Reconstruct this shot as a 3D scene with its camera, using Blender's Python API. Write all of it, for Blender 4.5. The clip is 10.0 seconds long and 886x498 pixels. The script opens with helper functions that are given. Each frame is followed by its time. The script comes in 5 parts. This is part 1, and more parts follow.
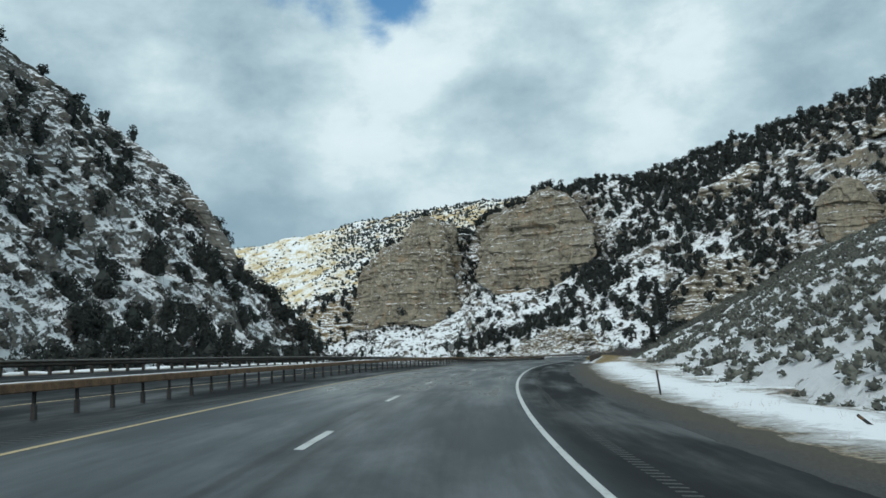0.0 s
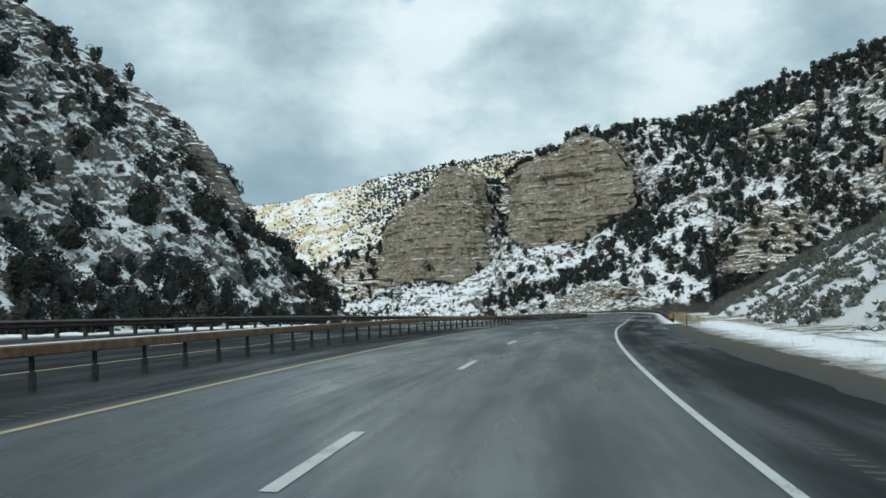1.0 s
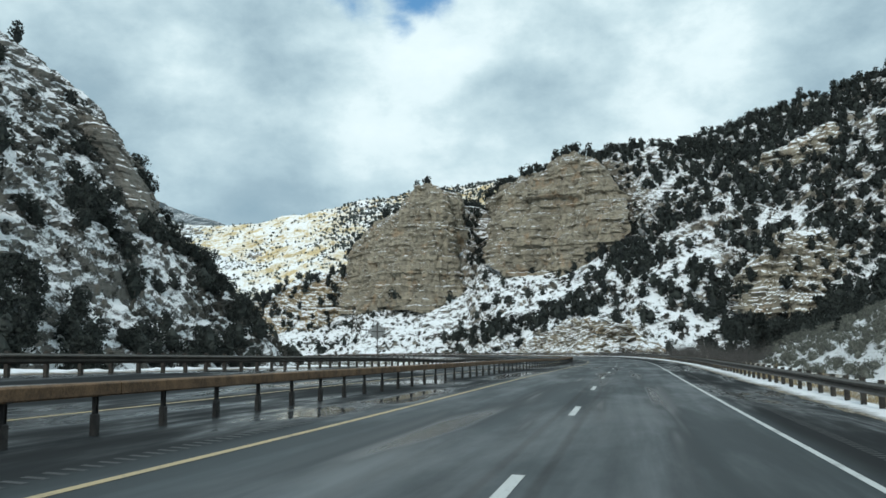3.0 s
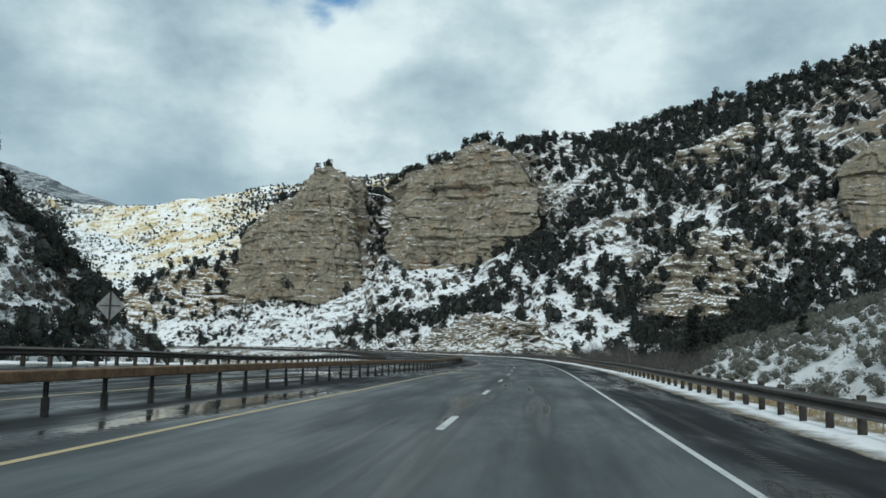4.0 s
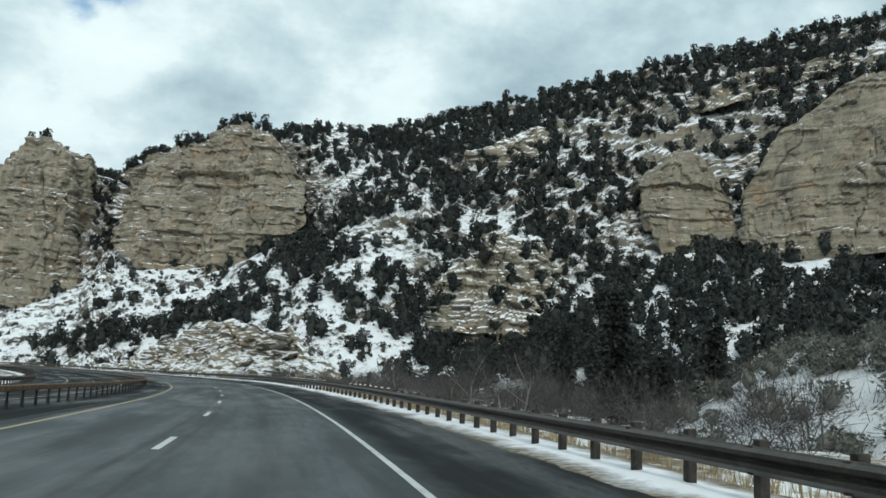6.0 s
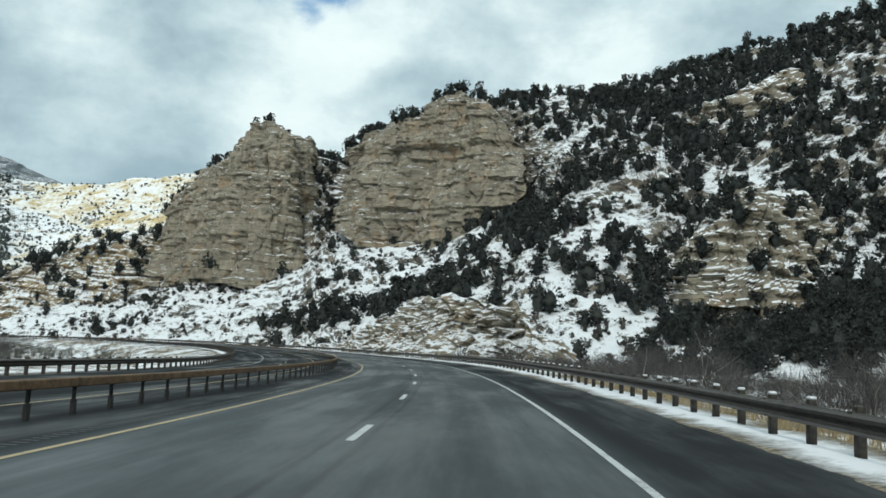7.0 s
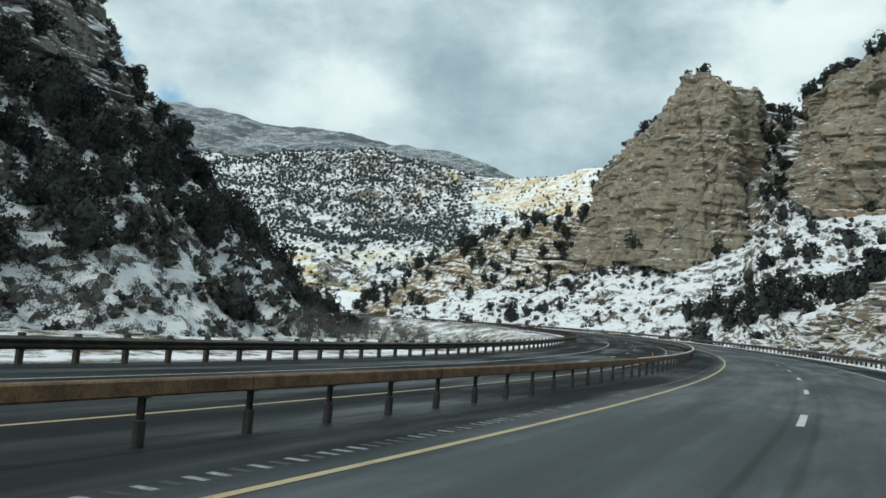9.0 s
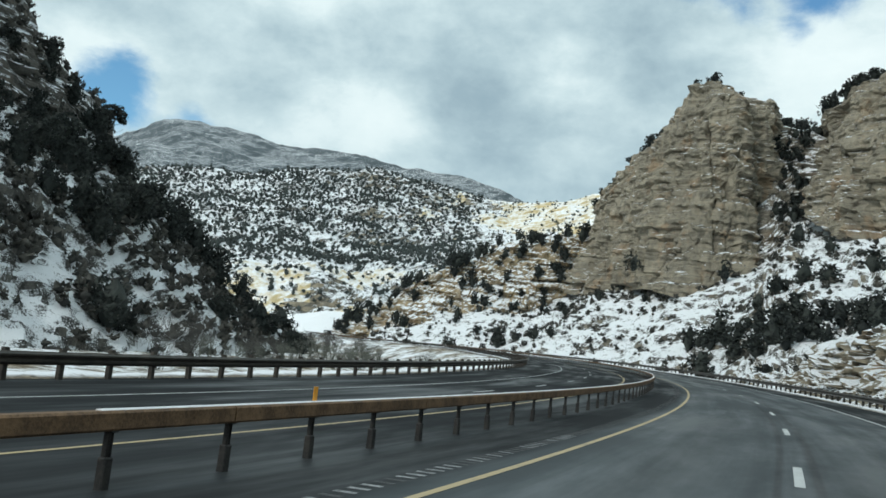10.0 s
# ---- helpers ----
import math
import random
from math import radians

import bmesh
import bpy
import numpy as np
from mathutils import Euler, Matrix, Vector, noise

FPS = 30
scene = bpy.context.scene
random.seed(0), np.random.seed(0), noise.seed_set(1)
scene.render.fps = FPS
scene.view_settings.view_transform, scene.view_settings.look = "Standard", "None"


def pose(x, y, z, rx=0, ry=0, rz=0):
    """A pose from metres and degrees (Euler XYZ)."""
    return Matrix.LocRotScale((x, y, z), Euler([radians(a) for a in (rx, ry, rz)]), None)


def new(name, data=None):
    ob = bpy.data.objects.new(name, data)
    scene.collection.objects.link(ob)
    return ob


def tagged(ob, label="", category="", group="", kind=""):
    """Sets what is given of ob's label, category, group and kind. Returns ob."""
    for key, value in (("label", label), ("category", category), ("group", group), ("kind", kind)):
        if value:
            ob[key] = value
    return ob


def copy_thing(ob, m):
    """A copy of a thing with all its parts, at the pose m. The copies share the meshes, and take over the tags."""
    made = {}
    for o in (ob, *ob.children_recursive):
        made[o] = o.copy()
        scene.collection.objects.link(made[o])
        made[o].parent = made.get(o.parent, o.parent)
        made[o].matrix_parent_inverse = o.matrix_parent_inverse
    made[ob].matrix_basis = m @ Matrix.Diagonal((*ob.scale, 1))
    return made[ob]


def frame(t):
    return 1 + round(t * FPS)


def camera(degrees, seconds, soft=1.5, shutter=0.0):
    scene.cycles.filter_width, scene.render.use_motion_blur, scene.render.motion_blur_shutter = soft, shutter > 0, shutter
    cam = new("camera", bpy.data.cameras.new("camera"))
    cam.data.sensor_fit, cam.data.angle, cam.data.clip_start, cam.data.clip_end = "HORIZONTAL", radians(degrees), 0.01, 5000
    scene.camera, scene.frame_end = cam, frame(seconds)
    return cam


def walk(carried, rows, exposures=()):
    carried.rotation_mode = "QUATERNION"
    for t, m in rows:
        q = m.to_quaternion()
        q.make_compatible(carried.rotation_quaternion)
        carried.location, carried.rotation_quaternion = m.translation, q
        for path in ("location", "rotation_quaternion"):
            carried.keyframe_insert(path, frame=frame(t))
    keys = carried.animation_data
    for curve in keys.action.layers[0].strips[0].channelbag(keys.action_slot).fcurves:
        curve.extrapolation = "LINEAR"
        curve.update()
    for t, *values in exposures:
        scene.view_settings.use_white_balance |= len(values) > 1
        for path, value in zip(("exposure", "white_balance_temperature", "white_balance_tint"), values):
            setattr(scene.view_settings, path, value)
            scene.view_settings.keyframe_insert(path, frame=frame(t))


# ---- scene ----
# ---- camera and its drive ----
cam = camera(55.60, 10.0, 1.6)
PATH = [
    (0.0, -0.02, 0.04, 1.23, 97.65, 2.57, -5.62),
    (0.5, 1.43, 13.44, 1.30, 96.30, 2.23, -4.60),
    (1.0, 3.79, 30.60, 1.51, 94.86, 2.86, -3.54),
    (1.5, 6.08, 43.65, 1.66, 95.34, 2.95, -3.26),
    (2.0, 9.45, 60.10, 1.87, 96.59, 1.72, -3.68),
    (3.5, 21.20, 102.89, 2.02, 97.20, -0.50, -5.93),
    (4.0, 25.74, 116.90, 2.04, 96.95, -1.19, -11.12),
    (4.5, 30.57, 131.38, 2.10, 97.24, -1.49, -23.45),
    (5.0, 35.08, 145.33, 2.08, 98.35, -2.74, -29.66),
    (6.5, 47.76, 186.56, 2.14, 98.86, -1.86, -22.53),
    (7.0, 51.26, 199.16, 2.19, 97.03, -2.52, -12.44),
    (7.5, 55.06, 214.22, 2.20, 95.43, -3.01, -1.91),
    (8.0, 57.92, 227.06, 2.21, 94.43, -3.23, 5.21),
    (8.5, 60.52, 240.96, 2.23, 94.07, -3.97, 12.78),
    (9.0, 62.72, 256.04, 2.22, 94.70, -4.91, 18.40),
    (9.5, 64.12, 269.16, 2.26, 95.67, -5.70, 19.94),
    (10.0, 65.15, 283.91, 2.28, 96.40, -6.47, 19.30),
]
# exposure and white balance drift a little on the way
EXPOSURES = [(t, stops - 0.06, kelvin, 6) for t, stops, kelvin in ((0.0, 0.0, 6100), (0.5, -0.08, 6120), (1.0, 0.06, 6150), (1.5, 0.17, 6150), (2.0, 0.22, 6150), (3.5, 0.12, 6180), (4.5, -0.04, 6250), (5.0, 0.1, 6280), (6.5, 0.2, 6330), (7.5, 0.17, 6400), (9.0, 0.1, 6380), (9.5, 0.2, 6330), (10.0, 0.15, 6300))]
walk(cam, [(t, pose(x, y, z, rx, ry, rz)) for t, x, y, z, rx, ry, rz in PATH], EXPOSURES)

# ---- sky, sun, exposure ----
def link(nt, a, b):
    nt.links.new(a, b)


def node(nt, kind, **inputs):
    """A node; keyword arguments set inputs by name (underscore for space) or link a socket to them."""
    n = nt.nodes.new(kind)
    for key, value in inputs.items():
        socket = n.inputs[key.replace("_", " ")]
        if isinstance(value, bpy.types.NodeSocket):
            nt.links.new(value, socket)
        else:
            socket.default_value = value
    return n


def math_node(nt, op, a, b=None, c=None, clamp=False):
    n = nt.nodes.new("ShaderNodeMath")
    n.operation, n.use_clamp = op, clamp
    for i, v in enumerate((a, b, c)):
        if v is None:
            continue
        if isinstance(v, bpy.types.NodeSocket):
            nt.links.new(v, n.inputs[i])
        else:
            n.inputs[i].default_value = v
    return n.outputs[0]


def vec_node(nt, op, a, b=None):
    n = nt.nodes.new("ShaderNodeVectorMath")
    n.operation = op
    for i, v in enumerate((a, b)):
        if v is None:
            continue
        if isinstance(v, bpy.types.NodeSocket):
            nt.links.new(v, n.inputs[i])
        else:
            n.inputs[i].default_value = v
    return n


def noise_node(nt, vector, scale, detail=4.0, rough=0.55, distort=0.0):
    n = node(nt, "ShaderNodeTexNoise", Vector=vector, Scale=scale, Detail=detail, Roughness=rough, Distortion=distort)
    return n.outputs["Fac"]


def step(nt, value, low, high):
    n = nt.nodes.new("ShaderNodeMapRange")
    n.interpolation_type = "SMOOTHSTEP"
    nt.links.new(value, n.inputs["Value"])
    n.inputs["From Min"].default_value, n.inputs["From Max"].default_value = low, high
    return n.outputs["Result"]


def blend(nt, fac, a, b):
    n = nt.nodes.new("ShaderNodeMix")
    n.data_type = "RGBA"
    for i, v in ((0, fac), (6, a), (7, b)):
        if isinstance(v, bpy.types.NodeSocket):
            nt.links.new(v, n.inputs[i])
        else:
            n.inputs[i].default_value = v if i == 0 else (*v, 1)
    return n.outputs[2]


def ramp(nt, fac, stops):
    n = nt.nodes.new("ShaderNodeValToRGB")
    nt.links.new(fac, n.inputs[0])
    while len(n.color_ramp.elements) < len(stops):
        n.color_ramp.elements.new(0.5)
    for e, (at_, col) in zip(n.color_ramp.elements, stops):
        e.position, e.color = at_, (*col, 1)
    return n.outputs[0]


SUN_EL, SUN_AZ = radians(41), radians(206)
world = bpy.data.worlds.new("sky")
scene.world = world
world.use_nodes = True
wn = world.node_tree
wn.nodes.clear()
clear = wn.nodes.new("ShaderNodeTexSky")
clear.sky_type, clear.sun_disc, clear.sun_elevation, clear.sun_rotation = "NISHITA", False, SUN_EL, SUN_AZ
clear.altitude = 300
way = wn.nodes.new("ShaderNodeTexCoord").outputs["Generated"]
sep = node(wn, "ShaderNodeSeparateXYZ", Vector=way)
puff = node(wn, "ShaderNodeMapping", Vector=way, Location=(3.7, 1.2, 0.4), Scale=(1.0, 1.0, 1.55)).outputs[0]
big = noise_node(wn, puff, 2.4, 2, 0.5, 0.3)
mid = noise_node(wn, puff, 5.2, 6, 0.55, 0.15)
fine = noise_node(wn, puff, 13.0, 8, 0.6, 0.1)
body = math_node(wn, "ADD", math_node(wn, "MULTIPLY", big, 0.44), math_node(wn, "ADD", math_node(wn, "MULTIPLY", mid, 0.36), math_node(wn, "MULTIPLY", fine, 0.20)))
body = math_node(wn, "MULTIPLY_ADD", math_node(wn, "SUBTRACT", body, 0.5), 0.62, 0.510)
# brighter heads and darker bellies of the cloud
HEADS = [(0.013, 0.946, 0.323, 0.085, 0.040), (-0.016, 0.970, 0.242, 0.065, 0.050), (-0.201, 0.928, 0.313, 0.05, 0.028), (0.352, 0.880, 0.326, 0.08, 0.012), (-0.416, 0.872, 0.258, 0.06, 0.032), (-0.435, 0.862, 0.262, 0.08, 0.024), (-0.30, 0.919, 0.25, 0.08, 0.028), (0.073, 0.935, 0.346, 0.06, 0.024), (-0.683, 0.697, 0.22, 0.05, 0.04)]
BELLIES = [(-0.118, 0.917, 0.381, 0.07, -0.040), (-0.071, 0.979, 0.192, 0.045, -0.030), (-0.128, 0.973, 0.192, 0.055, -0.050), (0.246, 0.918, 0.311, 0.10, -0.008), (0.158, 0.922, 0.354, 0.08, -0.018), (0.485, 0.793, 0.368, 0.14, -0.012), (-0.259, 0.943, 0.211, 0.06, -0.045), (-0.342, 0.887, 0.31, 0.08, -0.028), (-0.479, 0.813, 0.332, 0.12, -0.030)]
for *d, width, lift in HEADS + BELLIES:
    off = vec_node(wn, "DISTANCE", way, d).outputs["Value"]
    g = math_node(wn, "MULTIPLY", math_node(wn, "EXPONENT", math_node(wn, "MULTIPLY", math_node(wn, "POWER", math_node(wn, "DIVIDE", off, width), 2.0), -1.0)), lift * 1.15)
    body = math_node(wn, "ADD", body, g)
# breaks in the cloud where blue shows
gap = None
for d, width, depth in (((0.052, 0.910, 0.411), 0.050, 1.0), ((0.036, 0.925, 0.378), 0.032, 0.75), ((-0.04, 0.905, 0.425), 0.07, 0.62), ((-0.02, 0.918, 0.395), 0.05, 0.55), ((-0.655, 0.72, 0.238), 0.055, 0.95), ((-0.60, 0.765, 0.222), 0.035, 0.7), ((-0.4, 0.1, 0.9), 0.3, 0.8)):
    off = vec_node(wn, "DISTANCE", way, d).outputs["Value"]
    g = math_node(wn, "MULTIPLY", math_node(wn, "EXPONENT", math_node(wn, "MULTIPLY", math_node(wn, "POWER", math_node(wn, "DIVIDE", off, width), 2.0), -1.0)), depth)
    gap = g if gap is None else math_node(wn, "MAXIMUM", gap, g)
wisp = noise_node(wn, puff, 9.0, 7, 0.6, 0.1)
ragged = math_node(wn, "ADD", gap, math_node(wn, "MULTIPLY", math_node(wn, "SUBTRACT", 0.5, wisp), 1.7))
cover = math_node(wn, "SUBTRACT", 1.0, math_node(wn, "MULTIPLY", step(wn, ragged, 0.34, 0.95), step(wn, gap, 0.03, 0.25)))
shade = ramp(wn, body, [(0.37, (0.25, 0.36, 0.43)), (0.43, (0.34, 0.45, 0.51)), (0.465, (0.44, 0.56, 0.61)), (0.508, (0.60, 0.72, 0.75)), (0.54, (0.76, 0.86, 0.87)), (0.63, (0.92, 0.99, 0.98))])
# lower band of the cloud, towards the hills, is a darker blue grey
low = step(wn, sep.outputs["Z"], 0.30, 0.12)
shade = blend(wn, math_node(wn, "MULTIPLY", low, 0.22), shade, (0.36, 0.49, 0.57))
clear_col = vec_node(wn, "MULTIPLY", clear.outputs["Color"], (0.085, 0.125, 0.135))
sky_col = blend(wn, cover, clear_col.outputs[0], shade)
bg = node(wn, "ShaderNodeBackground", Color=sky_col, Strength=1.0)
out = wn.nodes.new("ShaderNodeOutputWorld")
link(wn, bg.outputs[0], out.inputs["Surface"])

sun_data = bpy.data.lights.new("sun", "SUN")
sun_data.energy, sun_data.angle, sun_data.color = 1.45, radians(14), (1.0, 0.96, 0.89)
sun = new("sun", sun_data)
sun.rotation_euler = Euler((radians(90) - SUN_EL, 0, radians(180) - SUN_AZ))


# ---- materials ----
def material(name, colour=(0.5, 0.5, 0.5), rough=0.8, metal=0.0):
    m = bpy.data.materials.new(name)
    m.use_nodes = True
    nt = m.node_tree
    b = nt.nodes["Principled BSDF"]
    b.inputs["Base Color"].default_value = (*colour, 1)
    b.inputs["Roughness"].default_value, b.inputs["Metallic"].default_value = rough, metal
    return m, nt, b


def bump(nt, b, height, strength, distance):
    n = node(nt, "ShaderNodeBump", Strength=strength, Distance=distance, Height=height)
    link(nt, n.outputs[0], b.inputs["Normal"])


def speckled(name, dark, light, scale, rough=0.85, metal=0.0, relief=0.02):
    """A plain surface with grain and blotches at two scales."""
    m, nt, b = material(name, dark, rough, metal)
    pos = nt.nodes.new("ShaderNodeNewGeometry").outputs["Position"]
    n1, n2 = noise_node(nt, pos, scale, 6, 0.6), noise_node(nt, pos, scale * 9, 4, 0.6)
    f = step(nt, math_node(nt, "ADD", math_node(nt, "MULTIPLY", n1, 0.6), math_node(nt, "MULTIPLY", n2, 0.4)), 0.35, 0.65)
    link(nt, blend(nt, f, dark, light), b.inputs["Base Color"])
    bump(nt, b, n2, 0.4, relief)
    return m


def hillside_material(name, snow=0.5, soil=((0.035, 0.032, 0.026), (0.12, 0.105, 0.08)), rock=((0.13, 0.122, 0.102), (0.48, 0.425, 0.32)), grain=1.0, steep=(0.60, 0.44), bare=0.24, lean_gain=0.45, bedded=1.0, seams=0.55, rusty=0.5, melt=0.07):
    """Stratified tan rock where steep, scrub soil and patchy snow where it lies back. grain: size of the snow patches."""
    m, nt, b = material(name, rough=0.9)
    geo = nt.nodes.new("ShaderNodeNewGeometry")
    pos = geo.outputs["Position"]
    nz = node(nt, "ShaderNodeSeparateXYZ", Vector=geo.outputs["Normal"]).outputs["Z"]
    n20, n5, n1 = noise_node(nt, pos, 0.045 / grain, 4, 0.6), noise_node(nt, pos, 0.16 / grain, 7, 0.66, 0.3), noise_node(nt, pos, 1.1 / grain, 6, 0.7)
    # strata: noise stretched along the beds, which dip a little
    dip = node(nt, "ShaderNodeMapping", Vector=pos, Rotation=(0.05, -0.06, 0.0), Scale=(0.035, 0.035, 0.75))
    beds = noise_node(nt, dip.outputs[0], 1.0, 6, 0.7, 0.25)
    thin = node(nt, "ShaderNodeMapping", Vector=pos, Rotation=(0.05, -0.06, 0.0), Scale=(0.12, 0.12, 2.6))
    leaf = noise_node(nt, thin.outputs[0], 1.0, 4, 0.65, 0.2)
    rock_tone = math_node(nt, "ADD", math_node(nt, "MULTIPLY", beds, 0.6), math_node(nt, "ADD", math_node(nt, "MULTIPLY", leaf, 0.25), math_node(nt, "MULTIPLY", n1, 0.15)))
    upright = node(nt, "ShaderNodeMapping", Vector=pos, Scale=(0.35, 0.35, 0.05)).outputs[0]
    streak = noise_node(nt, upright, 1.0, 5, 0.65, 0.5)
    rock_tone = math_node(nt, "ADD", math_node(nt, "MULTIPLY", rock_tone, 0.62), math_node(nt, "MULTIPLY", streak, 0.38))
    rock_col = blend(nt, step(nt, rock_tone, 0.32, 0.58), rock[0], rock[1])
    stain = step(nt, noise_node(nt, upright, 0.28, 5, 0.6, 0.4), 0.44, 0.62)
    rock_col = blend(nt, math_node(nt, "MULTIPLY", stain, 0.28), rock_col, (0.115, 0.106, 0.086))
    rust = step(nt, math_node(nt, "ADD", n20, math_node(nt, "MULTIPLY", n5, 0.12)), 0.60, 0.74)
    rock_col = blend(nt, math_node(nt, "MULTIPLY", rust, rusty), rock_col, (0.34, 0.215, 0.115))
    rock_col = blend(nt, math_node(nt, "MULTIPLY", step(nt, leaf, 0.40, 0.33), seams), rock_col, (0.07, 0.06, 0.048))
    soil_col = blend(nt, step(nt, math_node(nt, "ADD", math_node(nt, "MULTIPLY", n5, 0.5), math_node(nt, "MULTIPLY", n1, 0.5)), 0.38, 0.62), soil[0], soil[1])
    cliff = step(nt, math_node(nt, "ADD", nz, math_node(nt, "MULTIPLY", math_node(nt, "SUBTRACT", n5, 0.5), 0.35)), *steep)
    ground_col = blend(nt, cliff, soil_col, rock_col)
    lie = math_node(nt, "ADD", math_node(nt, "MULTIPLY", n5, 0.55), math_node(nt, "ADD", math_node(nt, "MULTIPLY", n1, 0.62), math_node(nt, "MULTIPLY", n20, 0.20)))
    lie = math_node(nt, "ADD", lie, math_node(nt, "MULTIPLY", math_node(nt, "SUBTRACT", nz, 0.62), lean_gain))
    lie = math_node(nt, "SUBTRACT", lie, math_node(nt, "MULTIPLY", cliff, bare))
    white = step(nt, lie, 0.935 - 0.42 * snow - melt / 2, 0.935 - 0.42 * snow + melt / 2)
    snow_col = blend(nt, n1, (0.80, 0.83, 0.86), (0.90, 0.92, 0.94))
    link(nt, blend(nt, white, ground_col, snow_col), b.inputs["Base Color"])
    h = math_node(nt, "ADD", math_node(nt, "MULTIPLY", n1, 0.5), math_node(nt, "ADD", math_node(nt, "MULTIPLY", leaf, 0.6 * bedded), math_node(nt, "MULTIPLY", beds, 1.2 * bedded)))
    bump(nt, b, h, 0.8, 0.9)
    return m


def asphalt_material():
    """Weathered grey asphalt with damp wheel tracks; the surface map runs across (x) and along (y) the road in metres."""
    m, nt, b = material("asphalt", rough=0.6)
    uv = nt.nodes.new("ShaderNodeUVMap")
    uv.uv_map = "road"
    s = node(nt, "ShaderNodeSeparateXYZ", Vector=uv.outputs[0])
    long_ = node(nt, "ShaderNodeMapping", Vector=uv.outputs[0], Scale=(0.9, 0.035, 1.0)).outputs[0]
    patch = node(nt, "ShaderNodeMapping", Vector=uv.outputs[0], Scale=(0.35, 0.07, 1.0)).outputs[0]
    streak, blot = noise_node(nt, long_, 1.0, 5, 0.6, 0.3), noise_node(nt, patch, 1.0, 6, 0.6, 0.25)
    grit = noise_node(nt, uv.outputs[0], 60.0, 3, 0.7)
    tone = math_node(nt, "ADD", math_node(nt, "MULTIPLY", streak, 0.55), math_node(nt, "MULTIPLY", blot, 0.45))
    col = ramp(nt, tone, [(0.28, (0.017, 0.0225, 0.0255)), (0.43, (0.035, 0.0445, 0.049)), (0.53, (0.053, 0.066, 0.073)), (0.68, (0.089, 0.106, 0.115))])
    col = blend(nt, math_node(nt, "MULTIPLY", step(nt, grit, 0.35, 0.7), 0.3), col, (0.11, 0.11, 0.11))
    lane = math_node(nt, "ABSOLUTE", s.outputs["X"])
    worn = math_node(nt, "MULTIPLY", step(nt, math_node(nt, "ADD", lane, math_node(nt, "MULTIPLY", blot, 0.8)), 4.9, 4.1), 0.5)
    # off the lanes: darker asphalt, with lens falloff put into the colour too
    col = blend(nt, math_node(nt, "SUBTRACT", 0.78, math_node(nt, "MULTIPLY", worn, 1.56)), col, (0.017, 0.018, 0.019))
    track = math_node(nt, "ABSOLUTE", math_node(nt, "SUBTRACT", math_node(nt, "ABSOLUTE", math_node(nt, "SUBTRACT", lane, 1.85)), 0.9))
    light = math_node(nt, "MULTIPLY", step(nt, math_node(nt, "ADD", track, math_node(nt, "MULTIPLY", blot, 0.8)), 1.5, 0.1), 0.40)
    light = math_node(nt, "MULTIPLY", light, math_node(nt, "ADD", 0.5, math_node(nt, "MULTIPLY", step(nt, s.outputs["X"], 0.6, -0.6), 0.5)))
    col = blend(nt, light, col, (0.088, 0.103, 0.111))
    # pale worn scuffs, and dark damp streaks near the lane line
    scuff = noise_node(nt, node(nt, "ShaderNodeMapping", Vector=uv.outputs[0], Location=(3.1, 0.7, 0), Scale=(0.9, 0.05, 1.0)).outputs[0], 1.0, 4, 0.6, 0.2)
    pale = math_node(nt, "MULTIPLY", math_node(nt, "MULTIPLY", step(nt, scuff, 0.48, 0.72), step(nt, lane, 4.0, 3.0)), 0.08)
    col = blend(nt, pale, col, (0.20, 0.208, 0.21))
    damp_map = noise_node(nt, node(nt, "ShaderNodeMapping", Vector=uv.outputs[0], Location=(9.3, 4.2, 0), Scale=(1.0, 0.05, 1.0)).outputs[0], 1.0, 2, 0.5, 0.2)
    soaked = math_node(nt, "MULTIPLY", step(nt, s.outputs["Y"], 70, 110), step(nt, s.outputs["Y"], 215, 165))
    damp = math_node(nt, "MULTIPLY", step(nt, damp_map, 0.47, 0.68), math_node(nt, "MULTIPLY", step(nt, lane, 3.4, 2.0), math_node(nt, "ADD", 0.25, math_node(nt, "MULTIPLY", soaked, 0.75))))
    col = blend(nt, math_node(nt, "MULTIPLY", damp, 0.8), col, (0.022, 0.024, 0.026))
    # sealed cracks and the joint beside the lane line
    joint = math_node(nt, "ABSOLUTE", math_node(nt, "ADD", s.outputs["X"], math_node(nt, "MULTIPLY", math_node(nt, "SUBTRACT", streak, 0.5), 0.3)))
    seam = math_node(nt, "MULTIPLY", step(nt, math_node(nt, "ABSOLUTE", math_node(nt, "SUBTRACT", joint, 0.28)), 0.10, 0.03), 0.7)
    col = blend(nt, seam, col, (0.03, 0.032, 0.034))
    link(nt, col, b.inputs["Base Color"])
    wet = step(nt, math_node(nt, "ADD", math_node(nt, "MULTIPLY", blot, 0.7), math_node(nt, "MULTIPLY", streak, 0.3)), 0.42, 0.64)
    side = step(nt, math_node(nt, "ADD", lane, math_node(nt, "MULTIPLY", blot, 1.5)), 4.4, 5.4)
    wet = math_node(nt, "MULTIPLY", wet, math_node(nt, "ADD", 0.26, math_node(nt, "MULTIPLY", side, math_node(nt, "ADD", 0.10, math_node(nt, "MULTIPLY", soaked, 0.46)))))
    wet = math_node(nt, "MAXIMUM", wet, math_node(nt, "MULTIPLY", math_node(nt, "POWER", damp, 3.0), 0.5))
    sheen = math_node(nt, "MULTIPLY", math_node(nt, "MULTIPLY", step(nt, s.outputs["Y"], 12, 36), step(nt, s.outputs["Y"], 90, 66)), step(nt, lane, 4.2, 3.0))
